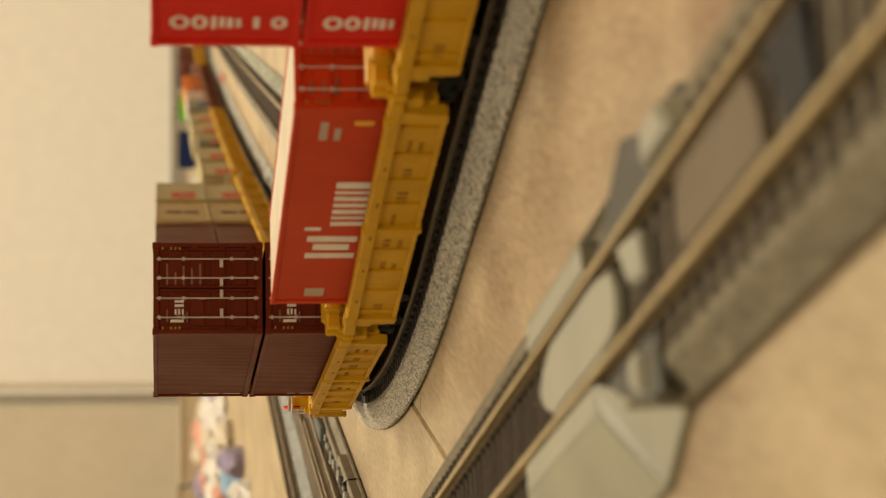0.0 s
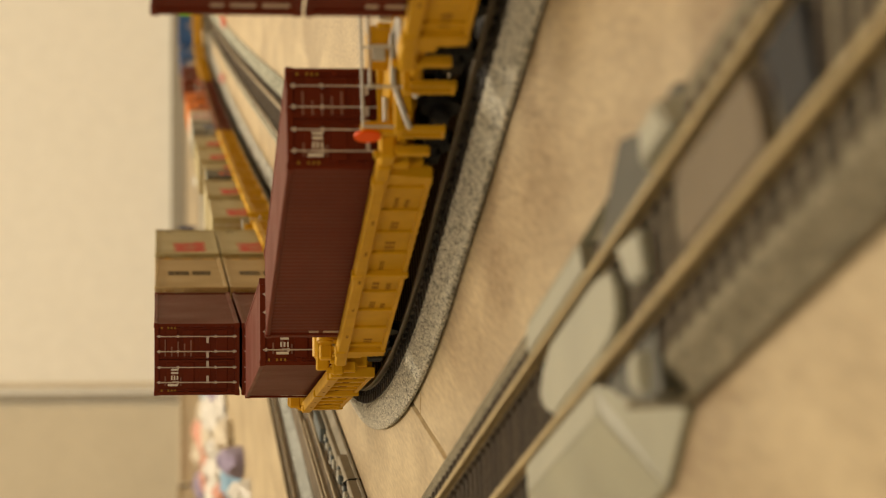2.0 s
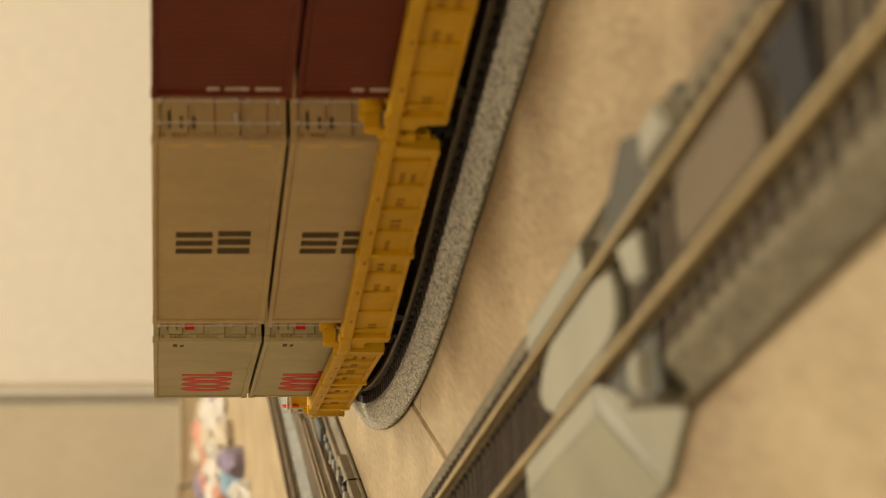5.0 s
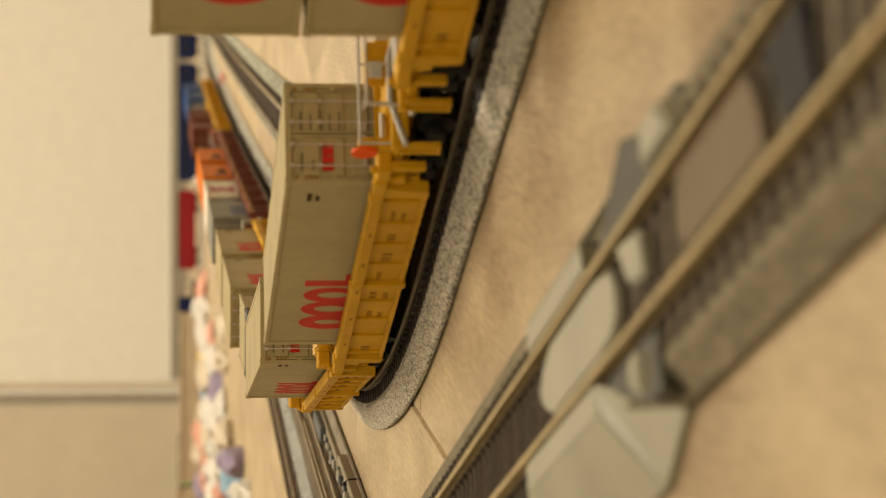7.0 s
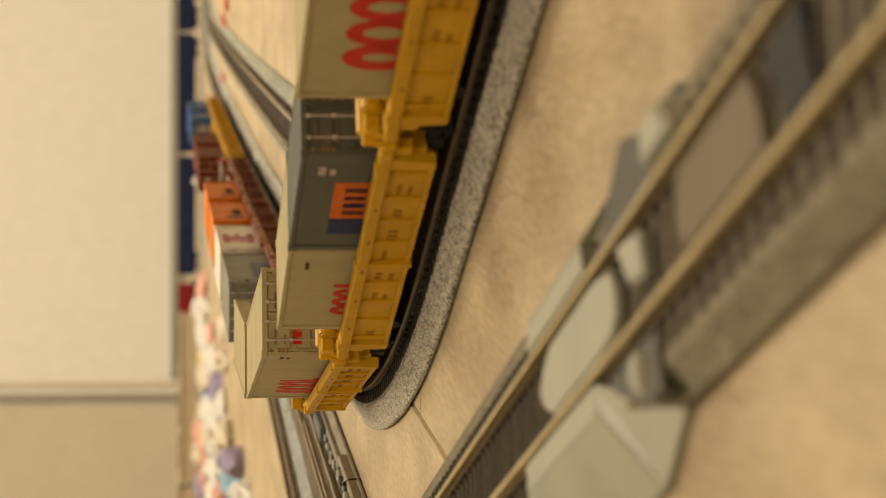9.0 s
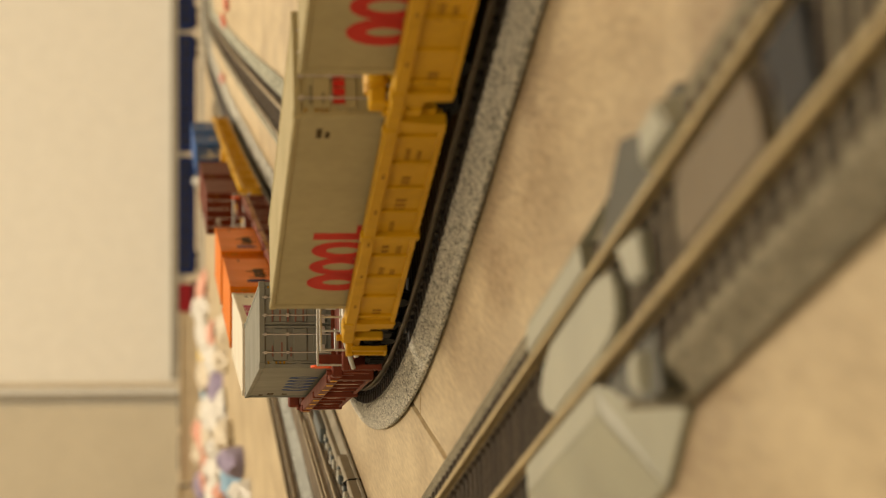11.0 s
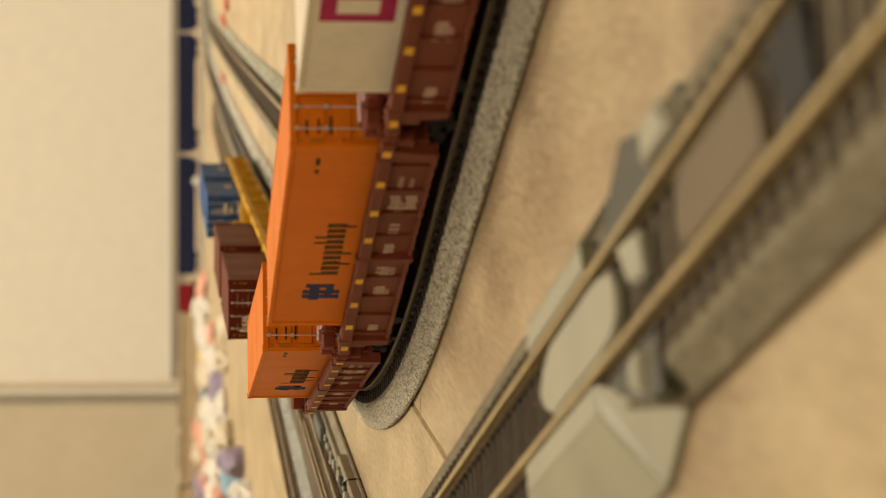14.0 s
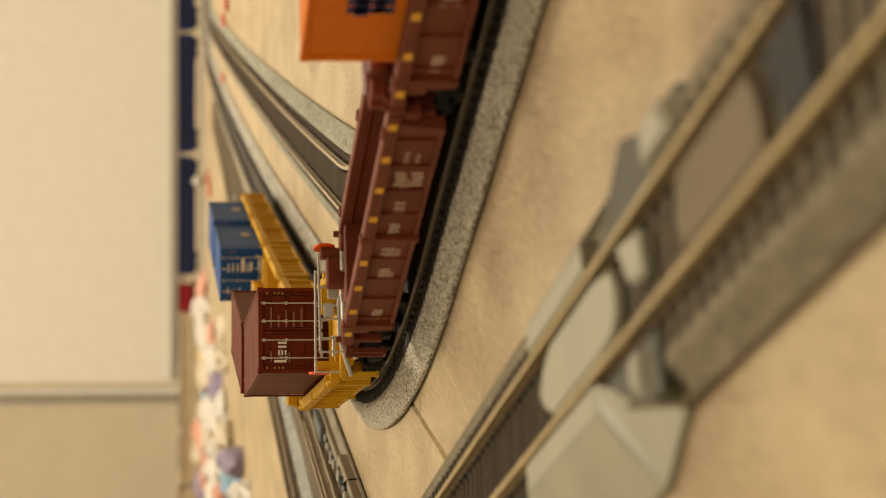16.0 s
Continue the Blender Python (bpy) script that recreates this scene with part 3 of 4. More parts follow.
            for sy in (-1, 1):
                b = bmesh.new()
                for x in (54.2, 56.2):
                    add_box(b, s * x - 0.3, s * x + 0.3, sy * 9.0 - 0.4, sy * 9.0 + 0.4, 2.8, 8.4)
                add_box(b, min(s * 53.9, s * 56.5), max(s * 53.9, s * 56.5), sy * 9.0 - 0.5, sy * 9.0 + 0.5, 2.6, 3.0)
                part("ladder_step", b, mat, t)
                part("corner_bracket", box(min(s * 47.4, s * 48.6), max(s * 47.4, s * 48.6), sy * 8.8 - 0.7, sy * 8.8 + 0.7, 3.8, 8.6, 0.2), mat, t)
            rail_bm = bmesh.new()
            add_rod(rail_bm, (s * 56, -8.8, 13.4), (s * 56, 8.8, 13.4), 0.2)
            for y in (-8.6, -2.8, 2.8, 8.6):
                add_rod(rail_bm, (s * 56, y, 8.6), (s * 56, y, 13.4), 0.18)
            part("handrail", rail_bm, M_STEEL, t, "thin bright wire handrail")
            part("placard", box(min(s * 55.9, s * 56.3), max(s * 55.9, s * 56.3), 0.8, 3.2, 10.2, 12.0, 0.1), M_STEEL, t, "pale blank placard on the handrail")
            lever = add_rod(bmesh.new(), (s * 57.3, -9.4, 7.4), (s * 57.3, -3.0, 9.4), 0.38)
            add_rod(lever, (s * 57.3, -3.0, 9.4), (s * 57.3, 3.4, 9.4), 0.38)
            add_rod(lever, (s * 57.3, 3.4, 9.4), (s * 57.3, 9.4, 7.6), 0.38)
            part("uncoupling_lever", lever, M_STEEL, t, "pale bent uncoupling lever")
            for y in (-5.5, 3.6):
                part("grab_iron", add_rod(bmesh.new(), (s * 50, y, 9.8), (s * 50, y + 3.6, 9.8), 0.4), M_STEEL, t, "bright wire grab iron")
            b = bmesh.new()
            add_box(b, min(s * 56, s * 61.2), max(s * 56, s * 61.2), -1.1, 1.1, 3.4, 5.4, 0.3)
            add_box(b, min(s * 59.5, s * 61.2), max(s * 59.5, s * 61.2), -1.8, 1.8, 3.0, 5.6, 0.4)
            part("coupler", b, M_BLACK, t, "black knuckle coupler")
            part("brake_box", box(min(s * 51, s * 54), max(s * 51, s * 54), 1.6, 6.6, 8.3, 12.4, 0.3), mat, t)
            if wheel_side and wheel_end == s:
                y = wheel_side * 7.4
                stand = part("brake_stand", box(min(s * 51.5, s * 53), max(s * 51.5, s * 53), y - 0.9, y + 0.9, 8.3, 13.4, 0.2), mat, t)
                b = add_rod(bmesh.new(), (s * 52.6, y + wheel_side * 1.0, 12.6), (s * 52.6, y + wheel_side * 1.4, 12.6), 1.8, 24)
                add_rod(b, (s * 52.6, y, 12.6), (s * 52.6, y + wheel_side * 1.1, 12.6), 0.4)
                part("brake_wheel", b, M_ORANGE_WHEEL, stand, "orange-red brake wheel")
    return t


# each unit: place on the line at the start, car colour, lead end, trailing end, load
def maroon_pair():
    return container("maroon steel freight container with bright door bars", M_MAROON, prints=[(M_PRINT_CREAM, [(-36.3, -35.4, 1.5, 4.8), (-36.3, -35.4, 5.6, 8.6), (-36.3, -35.4, 9.4, 11.0)], "column of small pale lettering")],
                     group="freight containers", door_mark=(M_PRINT_WHITE, [(-5.7, -5.25, 13.0, 15.2), (-5.0, -4.7, 13.0, 14.2), (-4.4, -3.5, 13.0, 13.3), (-4.4, -3.5, 13.6, 13.9), (-4.4, -3.5, 14.2, 14.5), (-3.1, -2.7, 13.0, 14.5), (-2.4, -2.0, 13.0, 14.5)]))


def red_big():
    return container("bright red freight container with white lettering bars", M_BRIGHTRED, prints=[(M_PRINT_WHITE, [(-32.0, 14.6, 1.7, 1.2, 0.6), (-32.0, 12.2, 1.7, 1.0, 0.6), (-33.6, -30.4, 10.2, 10.8), (-33.2, -30.6, 9.2, 9.8), (-33.4, -30.8, 8.2, 8.9), (-33.2, -31.0, 7.2, 7.8), (-33.4, -30.6, 5.0, 5.7), (-32.0, 2.6, 1.5, 1.0, 0.6)], "soft white lettering bars")], group="freight containers")


def red_single():
    z = 6.4
    shapes = [(-18.0, -16.0, z, z + 7.4), (-14.6, -12.2, z + 1.0, z + 6.4), (-11.2, -9.0, z, z + 7.4), (-6.6, -5.4, z + 5.6, z + 8.0)]
    z, x = 5.6, -4.6
    for w in (1.5, 1.0, 1.5, 1.3, 1.5, 1.0, 2.2):
        shapes += [(x, x + w, z, z + 5.2)]
        x += w + 1.1
    return container("orange-red freight container with large white marks and a pale roof", M_RED, roof=M_ROOF_CREAM, smooth=True, group="freight containers",
                     prints=[(M_PRINT_WHITE, shapes, "large white block marks"), (M_PRINT_CREAM, [(27, 33, 13.2, 14.3), (27, 31, 11.4, 12.3), (-35, -31.5, 10, 13)], "small pale stencils"), (M_PRINT_YELLOW, [(32.0, 33.4, 7.2, 9.8)], "yellow data patch")])


def grey_logo(label="warm grey freight container with a red ringed mark", height=18.1, x=-30.0, z=3.5):
    shapes = [(x + 3.6, z + 4.7, 3.7, 4.7, 2.5), (x + 10.6, z + 4.7, 3.7, 4.7, 2.1), (x + 17.6, z + 4.7, 3.7, 4.7, 2.2), (x + 22.2, x + 24.8, z + 0.2, z + 9.4), (x + 24.8, x + 28.0, z + 0.2, z + 3.2)]
    return container(label, M_GREY, height=height, smooth=True, group="freight containers", door_prints=M_PRINT_GREYED, door_mark=(M_PRINT_RED, [(-5.6, -4.6, 11.2, 12.8), (-4.4, -3.4, 11.2, 12.8), (-3.2, -2.2, 11.2, 12.8), (-2.0, -1.5, 11.2, 12.8)]),
                     prints=[(M_PRINT_RED, shapes, "red ringed mark"), (M_PRINT_DARK, [(30.5, 33.5, 14.0, 14.7), (30.5, 32.5, 12.9, 13.5)], "small dark stencil")])


def tan_pair():
    return container("tan freight container with a dark lettering bar and yellow corner marks", M_TAN, group="freight containers", door_prints=M_PRINT_DARK,
                     prints=[(M_PRINT_DARK, [(-6, -4, 9.2, 14.6), (-2.6, -0.6, 9.2, 14.6), (0.8, 3.0, 9.2, 14.6), (-6, -3.6, 3.6, 8.4), (-2.2, 0.2, 3.6, 8.4), (1.4, 3.4, 3.6, 8.4)], "dark lettering bars"), (M_PRINT_YELLOW, [(36.0, 37.2, 2, 5), (36.0, 37.2, 8, 11), (36.0, 37.2, 13, 16)], "yellow corner patches")])


def short_dark():
    return container("short dark grey freight container with an orange and navy patch", M_DARKGREY, length=37.4, height=16.4, smooth=True, group="freight containers",
                     prints=[(M_PRINT_ORANGE, [(-6.0, 8.0, 4.2, 11.0)], "orange patch"), (M_PRINT_NAVY, [(-12.5, -6.3, 4.2, 11.0), (-4.5, -2.6, 6.2, 9.4), (-1.8, 0.2, 6.2, 9.4), (1.2, 3.0, 6.2, 9.4), (4.0, 6.0, 6.2, 9.4)], "navy block marks"), (M_PRINT_CREAM, [(11, 14, 12.6, 13.6), (11, 13, 11.2, 12.0)], "small pale stencils")])


def short_grey():
    x, z = -12.0, 2.0
    return container("short warm grey freight container with a red ringed mark", M_GREY, length=37.4, height=16.4, smooth=True, group="freight containers", door_prints=M_PRINT_GREYED,
                     prints=[(M_PRINT_RED, [(x + 2.4, z + 3.2, 2.4, 3.2, 1.4), (x + 6.6, z + 3.2, 2.4, 3.2, 1.4), (x + 10.6, z + 3.2, 2.2, 3.2, 1.4), (x + 13.4, x + 15.0, z, z + 6.4)], "red ringed mark"), (M_PRINT_DARK, [(10, 13, 12.8, 13.4)], "small dark stencil")])


def mid_grey_letters():
    shapes = []
    for k in range(5):
        shapes.append((-19.6 + 7.7 * k, 8.8, 2.9, 2.7, 1.1))
    return container("grey freight container with a row of dark blue rings", M_MIDGREY, smooth=True, group="freight containers", prints=[(M_PRINT_BLUE, shapes, "row of dark blue rings"), (M_PRINT_DARK, [(-34.5, -29.5, 12.6, 13.8), (-34.5, -31.0, 9.8, 10.8), (-36, -33, 14.6, 15.4)], "small dark stencils")])


def white_letters():
    z0, z1 = 7.2, 16.4
    x = -18.0
    shapes = [(x, x + 2.0, z0, z1), (x + 6.0, x + 8.0, z0, z1), (x + 2.0, x + 6.0, z0, z0 + 2.0), (x + 2.0, x + 6.0, z1 - 2.0, z1)]
    shapes += [(x + 9.8, x + 11.6, z0, z1), (x + 16.0, x + 17.8, z0, z1), (x + 13.0, x + 14.6, z0, z1)]
    shapes += [(x + 19.6, x + 26.4, z0, z0 + 1.9), (x + 19.6, x + 26.4, z1 - 1.9, z1), (x + 19.6, x + 25.6, 11.0, 12.7)]
    return container("off-white freight container with large magenta block marks", M_WHITE, smooth=True, group="freight containers", door_prints=M_PRINT_DARK,
                     door_mark=(M_PRINT_MAGENTA, [(-6.20, -5.82, 13.20, 15.60), (-5.12, -4.74, 13.20, 15.60), (-5.82, -5.12, 13.20, 13.68), (-5.82, -5.12, 15.12, 15.60), (-4.42, -4.09, 13.20, 15.60), (-3.66, -3.34, 13.20, 15.60), (-3.01, -2.69, 13.20, 15.60), (-2.69, -1.99, 13.20, 13.68), (-2.69, -1.99, 14.16, 14.64), (-2.69, -1.99, 15.12, 15.60)]),
                     prints=[(M_PRINT_MAGENTA, shapes, "large magenta block marks"), (M_PRINT_DARK, [(30, 33, 14.6, 15.2), (34, 35, 12, 12.6), (30.6, 32.0, 13.2, 13.8)], "small dark stencils")])


def orange_marks():
    x = -14.0
    shapes = []
    for k in range(10):
        tall = k in (0, 6, 7)
        low = k in (2, 4, 9)
        shapes += [(x, x + 0.65, 8.2 - (1.5 if low else 0), 11.0 + (1.6 if tall else 0)), (x + 0.9, x + 1.5, 8.4, 10.8), (x + 0.2, x + 1.5, 8.2, 8.8)]
        if k % 2:
            shapes.append((x + 0.2, x + 1.5, 10.3, 10.9))
        x += 2.3
    emblem = [(-25.0, -23.4, 7.4, 13.2), (-22.8, -21.2, 7.4, 13.2), (-25.0, -21.2, 8.6, 9.8), (-25.8, -19.4, 10.6, 12.2), (-21.2, -18.4, 8.4, 9.6), (-20.0, -18.4, 8.4, 12.8)]
    return container("orange freight container with a navy emblem and dark lettering bars", M_ORANGE, smooth=True, group="freight containers", door_prints=M_PRINT_DARK,
                     prints=[(M_PRINT_DARK, shapes, "dark lettering bars"), (M_PRINT_NAVY, emblem, "navy emblem"), (M_PRINT_DARK, [(31, 33.5, 13.6, 14.2), (28.0, 29.2, 13.6, 14.2)], "small dark stencils")])


def blue_long():
    return container("blue freight container with pale lettering bars", M_BLUE, group="freight containers", door_prints=M_PRINT_WHITE, prints=[(M_PRINT_CREAM, bars(4, 8.0, (2.4, 2.4, 2.4, 2.4), 2.6), "pale lettering bars")],
                     door_mark=(M_PRINT_WHITE, [(1.0, 4.6, 11.0, 12.0), (1.0, 3.6, 8.8, 9.6), (1.0, 4.2, 6.2, 7.2)]))


Y, B = "yellow", "brown"
UNITS = [
    (267.5, Y, "joint", "joint", "red_pair"), (172.9, Y, "joint", "joint", "red_single"), (78.7, Y, "joint", "coupler", "maroon_pair"),
    (-45.0, Y, "coupler", "joint", "maroon"), (-143.5, Y, "joint", "joint", "maroon"), (-241.0, Y, "joint", "joint", "maroon_pair"), (-331.5, Y, "joint", "joint", "tan_pair"), (-420.0, Y, "joint", "coupler", "grey_pair"),
    (-543.5, Y, "coupler", "joint", "grey"), (-635.5, Y, "joint", "joint", "grey"), (-730.5, Y, "joint", "joint", "shorts"), (-825.5, Y, "joint", "joint", "grey"), (-915.0, Y, "joint", "coupler", "grey"),
    (-1034.0, B, "coupler", "joint", "mid_grey"), (-1127.0, B, "joint", "joint", "white"), (-1221.0, B, "joint", "joint", "orange"), (-1315.0, B, "joint", "joint", "orange"), (-1409.4, B, "joint", "coupler", "empty"),
    (-1532.8, Y, "coupler", "joint", "maroon"), (-1627.2, Y, "joint", "joint", "maroon"), (-1721.6, Y, "joint", "joint", "empty"), (-1816.0, Y, "joint", "joint", "blue"),
    (-1910.4, Y, "joint", "coupler", "blue"),
]
BASE, STACK = 4.5, 18.55
MOVERS = []  # (object, kind, place on the line, shift along the car, height)
MODELS = {}


def model(key, build):
    """Builds a thing the first time and copies it after that."""
    if key not in MODELS:
        MODELS[key] = build()
        return MODELS[key]
    return copy_thing(MODELS[key], Matrix())


LOADS = {
    "red_pair": [(red_big, 0, 0), (red_big, 0, 1)], "red_single": [(red_single, 0, 0)], "maroon_pair": [(maroon_pair, 0, 0), (maroon_pair, 0, 1)],
    "maroon": [(maroon_pair, 0, 0)], "tan_pair": [(tan_pair, 0, 0), (tan_pair, 0, 1)], "grey_pair": [(grey_logo, 0, 0), (grey_logo, 0, 1)], "grey": [(grey_logo, 0, 0)],
    "shorts": [(short_dark, 19.1, 0), (short_grey, -19.1, 0)], "mid_grey": [(mid_grey_letters, 0, 0)], "white": [(white_letters, 0, 0)], "orange": [(orange_marks, 0, 0)], "empty": [],
    "blue": [(blue_long, 0, 0)],
}
previous = None
for s0, colour, lead, trail, load in UNITS:
    if colour == Y:
        text = "yellow well car unit with dark stencils and ribbed sides"
        wheel = -1 if lead == "coupler" else 0
        car = model((colour, lead, trail), lambda: well_car(text, M_YELLOW, lead, trail, wheel_side=wheel))
    else:
        text = "red-brown well car unit with white stencils and yellow reflectors"
        wheel = -1 if lead == "coupler" else (1 if trail == "coupler" else 0)
        car = model((colour, lead, trail), lambda: well_car(text, M_BROWN, lead, trail, M_PRINT_PALE, True, wheel, 1 if lead == "coupler" else -1))
    MOVERS.append((car, "unit", s0, 0.0, RAIL_Z))
    for build, shift, level in LOADS[load]:
        MOVERS.append((model(build, build), "unit", s0, shift, RAIL_Z + BASE + level * STACK))
    spots = [s0 - 47.2]
    if lead == "coupler" or s0 > 200:
        spots.append(s0 + 47.2)
    for s in spots:
        MOVERS.append((model("truck", lambda: truck("black plastic four-wheeled truck on the rails")), "truck", s, 0.0, RAIL_Z))


def unit_pose(s, half, shift, z):
    a, b = line(s + half)[0], line(s - half)[0]
    d = (a - b).normalized()
    p = (a + b) / 2 + d * shift
    return Matrix.LocRotScale((p.x * MM, p.y * MM, z * MM), Euler((0, 0, math.atan2(d.y, d.x))), None)


# ---- the tracks ----
MAIN = [(-2200, -1900), (-1900, -1652), (-1652, -1400), (-1400, -1152), (-1152, -904), (-904, -656), (-656, -408), (-408, -160), (-160, 14), (14, 141), (141, 268), (268, 460)]
NEAR_BEDS = {}
for a, b in MAIN:
    bed = track_section(line, a, b, single_ties=True)
    if -200 < a < 200:
        NEAR_BEDS[(a, b)] = bed
for a, b in MAIN[1:11]:
    track_section(inner_line, a, b, 0.0, M_BALLAST2, M_TIE2, M_RAIL, single_ties=True)
M_RAIL_FRONT = material("brownish_rail", (0.33, 0.25, 0.115), 0.45, 0.6, vary=0.2, scale=400)
FRONT = straight(2.25, 200.0, math.atan(-0.2572))
for a, b in ((-190, -62), (-62, 62), (62, 310)):
    track_section(FRONT, a, b, 0.0, M_BALLAST_FRONT, M_TIE2, M_RAIL_FRONT, tie_step=4.8, wide=0.6)
GRAIN = material("ballast_grain", (0.64, 0.61, 0.52), 0.8, vary=0.1, scale=1500, spec=0.1)
nt = GRAIN.node_tree
geo, span, tint = nt.nodes.new("ShaderNodeNewGeometry"), nt.nodes.new("ShaderNodeMapRange"), nt.nodes.new("ShaderNodeVectorMath")
span.inputs["To Min"].default_value, span.inputs["To Max"].default_value, tint.operation = 0.68, 1.36, "SCALE"
nt.links.new(geo.outputs["Random Per Island"], span.inputs["Value"])
nt.links.new(nt.nodes["Principled BSDF"].inputs["Base Color"].links[0].from_socket, tint.inputs[0])
nt.links.new(span.outputs[0], tint.inputs["Scale"])
nt.links.new(tint.outputs[0], nt.nodes["Principled BSDF"].inputs["Base Color"])


def grains(s0, s1, parent, seed):
    """Stone grains bedded in both slopes of the moulded bed and on its shoulders."""
    rng = random.Random(seed)
    verts, faces = [], []
    for side in (1, -1):
        slope = [(13.0, 1.0), (8.9, 2.9)] if side > 0 else [(-12.4, 0.9), (-9.2, 2.9)]
        for k in range(int((s1 - s0) * 34)):
            f = rng.random() * 1.22
            o, z = slope[0][0] + (slope[1][0] - slope[0][0]) * min(f, 1), slope[0][1] + (slope[1][1] - slope[0][1]) * min(f, 1)
            if f > 1:
                o -= side * (f - 1) * 6.0
            p, d, n = line(s0 + (s1 - s0) * rng.random())
            c = Vector(((p.x + n.x * o), (p.y + n.y * o), z))
            q = Euler((rng.uniform(0, 6.28), rng.uniform(0, 6.28), rng.uniform(0, 6.28))).to_matrix()
            size = rng.uniform(0.13, 0.27)
            i = len(verts)
            for v in ((1, 0, 0), (-1, 0, 0), (0, 1, 0), (0, -1, 0), (0, 0, 1), (0, 0, -1)):
                verts.append((c + q @ Vector(v) * (size * rng.uniform(0.7, 1.2))) * MM)
            for a, b, e in ((0, 2, 4), (2, 1, 4), (1, 3, 4), (3, 0, 4), (2, 0, 5), (1, 2, 5), (3, 1, 5), (0, 3, 5)):
                faces.append((i + a, i + b, i + e))
    me = bpy.data.meshes.new("gravel")
    me.from_pydata(verts, [], faces)
    me.materials.append(GRAIN)
    ob = new("gravel", me)
    ob.parent = parent
    tagged(ob, kind="stuff")


for k, (s0, s1) in enumerate(NEAR_BEDS):
    grains(s0, s1, NEAR_BEDS[(s0, s1)], k)
M_SWITCH = material("brown_grey_switch_plastic", (0.25, 0.215, 0.15), 0.6, vary=0.12, scale=300, stain=0.2, stain_scale=60, spec=0.2)
SIDE_A = straight(-53.0, 657.0, 0.122)
SIDE_B = straight(-63.5, 866.0, 0.150)
for a, b in ((-190, -66), (-66, 58), (58, 306), (306, 554), (554, 802), (802, 1050), (1050, 1298)):
    track_section(SIDE_A, a, b, 0.0, M_SWITCH, M_TIE_SIDE, M_RAIL)
    track_section(SIDE_B, a - 180, b - 180, 0.0, M_BALLAST_SIDE, M_TIE_SIDE, M_RAIL)


def side_solid(name, s0, s1, o0, o1, z0, z1, parent, mat, bevel=0.25):
    """A block along the side track: from s0 to s1, between two offsets."""
    b = box(s0, s1, o0, o1, z0, z1, bevel)
    ob = part(name, b, mat, parent)
    p, d, n = SIDE_A(0)
    ob.matrix_local = Matrix(((d.x, n.x, 0, p.x * MM), (d.y, n.y, 0, p.y * MM), (0, 0, 1, 0), (0, 0, 0, 1)))
    ob.data.flip_normals()
    return ob


M_SWITCH_DARK = material("dark_blue_grey_plastic", (0.09, 0.105, 0.105), 0.5, vary=0.2, scale=400, spec=0.2)
M_SWITCH_PALE = material("pale_grey_plastic", (0.36, 0.34, 0.27), 0.5, vary=0.15, scale=400)
switch = tagged(new("switch_machine"), "brown-grey plastic switch machine with small raised parts beside the side track", "track switch")
side_solid("bed_extension", -185, 260, -18.0, -9.4, 0, 2.8, switch, M_TIE_SIDE)
side_solid("housing", -60, 14, 8.6, 11.0, 0, 3.1, switch, M_SWITCH)
side_solid("housing", -160, -62, 8.6, 12.8, 0, 3.2, switch, M_SWITCH)
side_solid("motor_cover", -18, 8, 6.6, 10.4, 3.1, 4.6, switch, M_SWITCH_DARK)
side_solid("motor_cover", -132, -106, 8.0, 12.4, 3.2, 4.8, switch, M_SWITCH_PALE)
rng = random.Random(21)
for k in range(7):
    x = -54 + 5.2 * k + rng.uniform(-1, 1)
    side_solid("screw_block", x, x + rng.uniform(1.6, 3.0), 7.2 + rng.uniform(-0.8, 0.8), 9.6, 3.1, 3.1 + rng.uniform(0.5, 1.1), switch, (M_SWITCH_PALE, M_SWITCH_DARK)[k % 2])
for k in range(6):
    x = -98 + 5.6 * k + rng.uniform(-1, 1)
    side_solid("screw_block", x, x + rng.uniform(1.8, 3.4), 8.8 + rng.uniform(-0.8, 0.8), 11.4, 3.2, 3.2 + rng.uniform(0.5, 1.2), switch, (M_SWITCH_PALE, M_SWITCH_DARK)[k % 2])
side_solid("guard_rail", -150, 60, -2.6, -1.9, 3.3, 4.4, switch, M_RAIL, 0.05)


# ---- the crossing on the front track ----
def on_front(along, off, z):
    p, d, n = FRONT(along)
    return Vector(((p.x + n.x * off) * MM, (p.y + n.y * off) * MM, z * MM))


def solid(name, top, bottom, parent, mat=None, bevel=0.35):
    """A moulded block between a top and a bottom outline on the front track."""
    b = bmesh.new()
    t = [b.verts.new(on_front(*v)) for v in top]
    u = [b.verts.new(on_front(*v)) for v in bottom]
    n = len(t)
    b.faces.new(t)
    b.faces.new(u[::-1])
    for k in range(n):
        b.faces.new((t[k], u[k], u[(k + 1) % n], t[(k + 1) % n]))
    bmesh.ops.recalc_face_normals(b, faces=b.faces[:])
    bmesh.ops.bevel(b, geom=b.edges[:], offset=bevel * MM, segments=2, affect="EDGES")
    return part(name, b, mat or M_CROSS, parent)


M_INFILL = material("brown_infill_plastic", (0.135, 0.100, 0.054), 0.6, spec=0.2, vary=0.08, scale=300)
crossing = tagged(new("rerailer_crossing"), "grey-green plastic road crossing with ramps clipped over the front track", "track crossing")
def plate(name, outline, z1, z0, mat=None, bevel=0.3):
    """A flat moulded plate on the front track, from z0 up to z1."""
    return solid(name, [(a, o, z1) for a, o in outline], [(a, o, z0) for a, o in outline], crossing, mat, bevel)


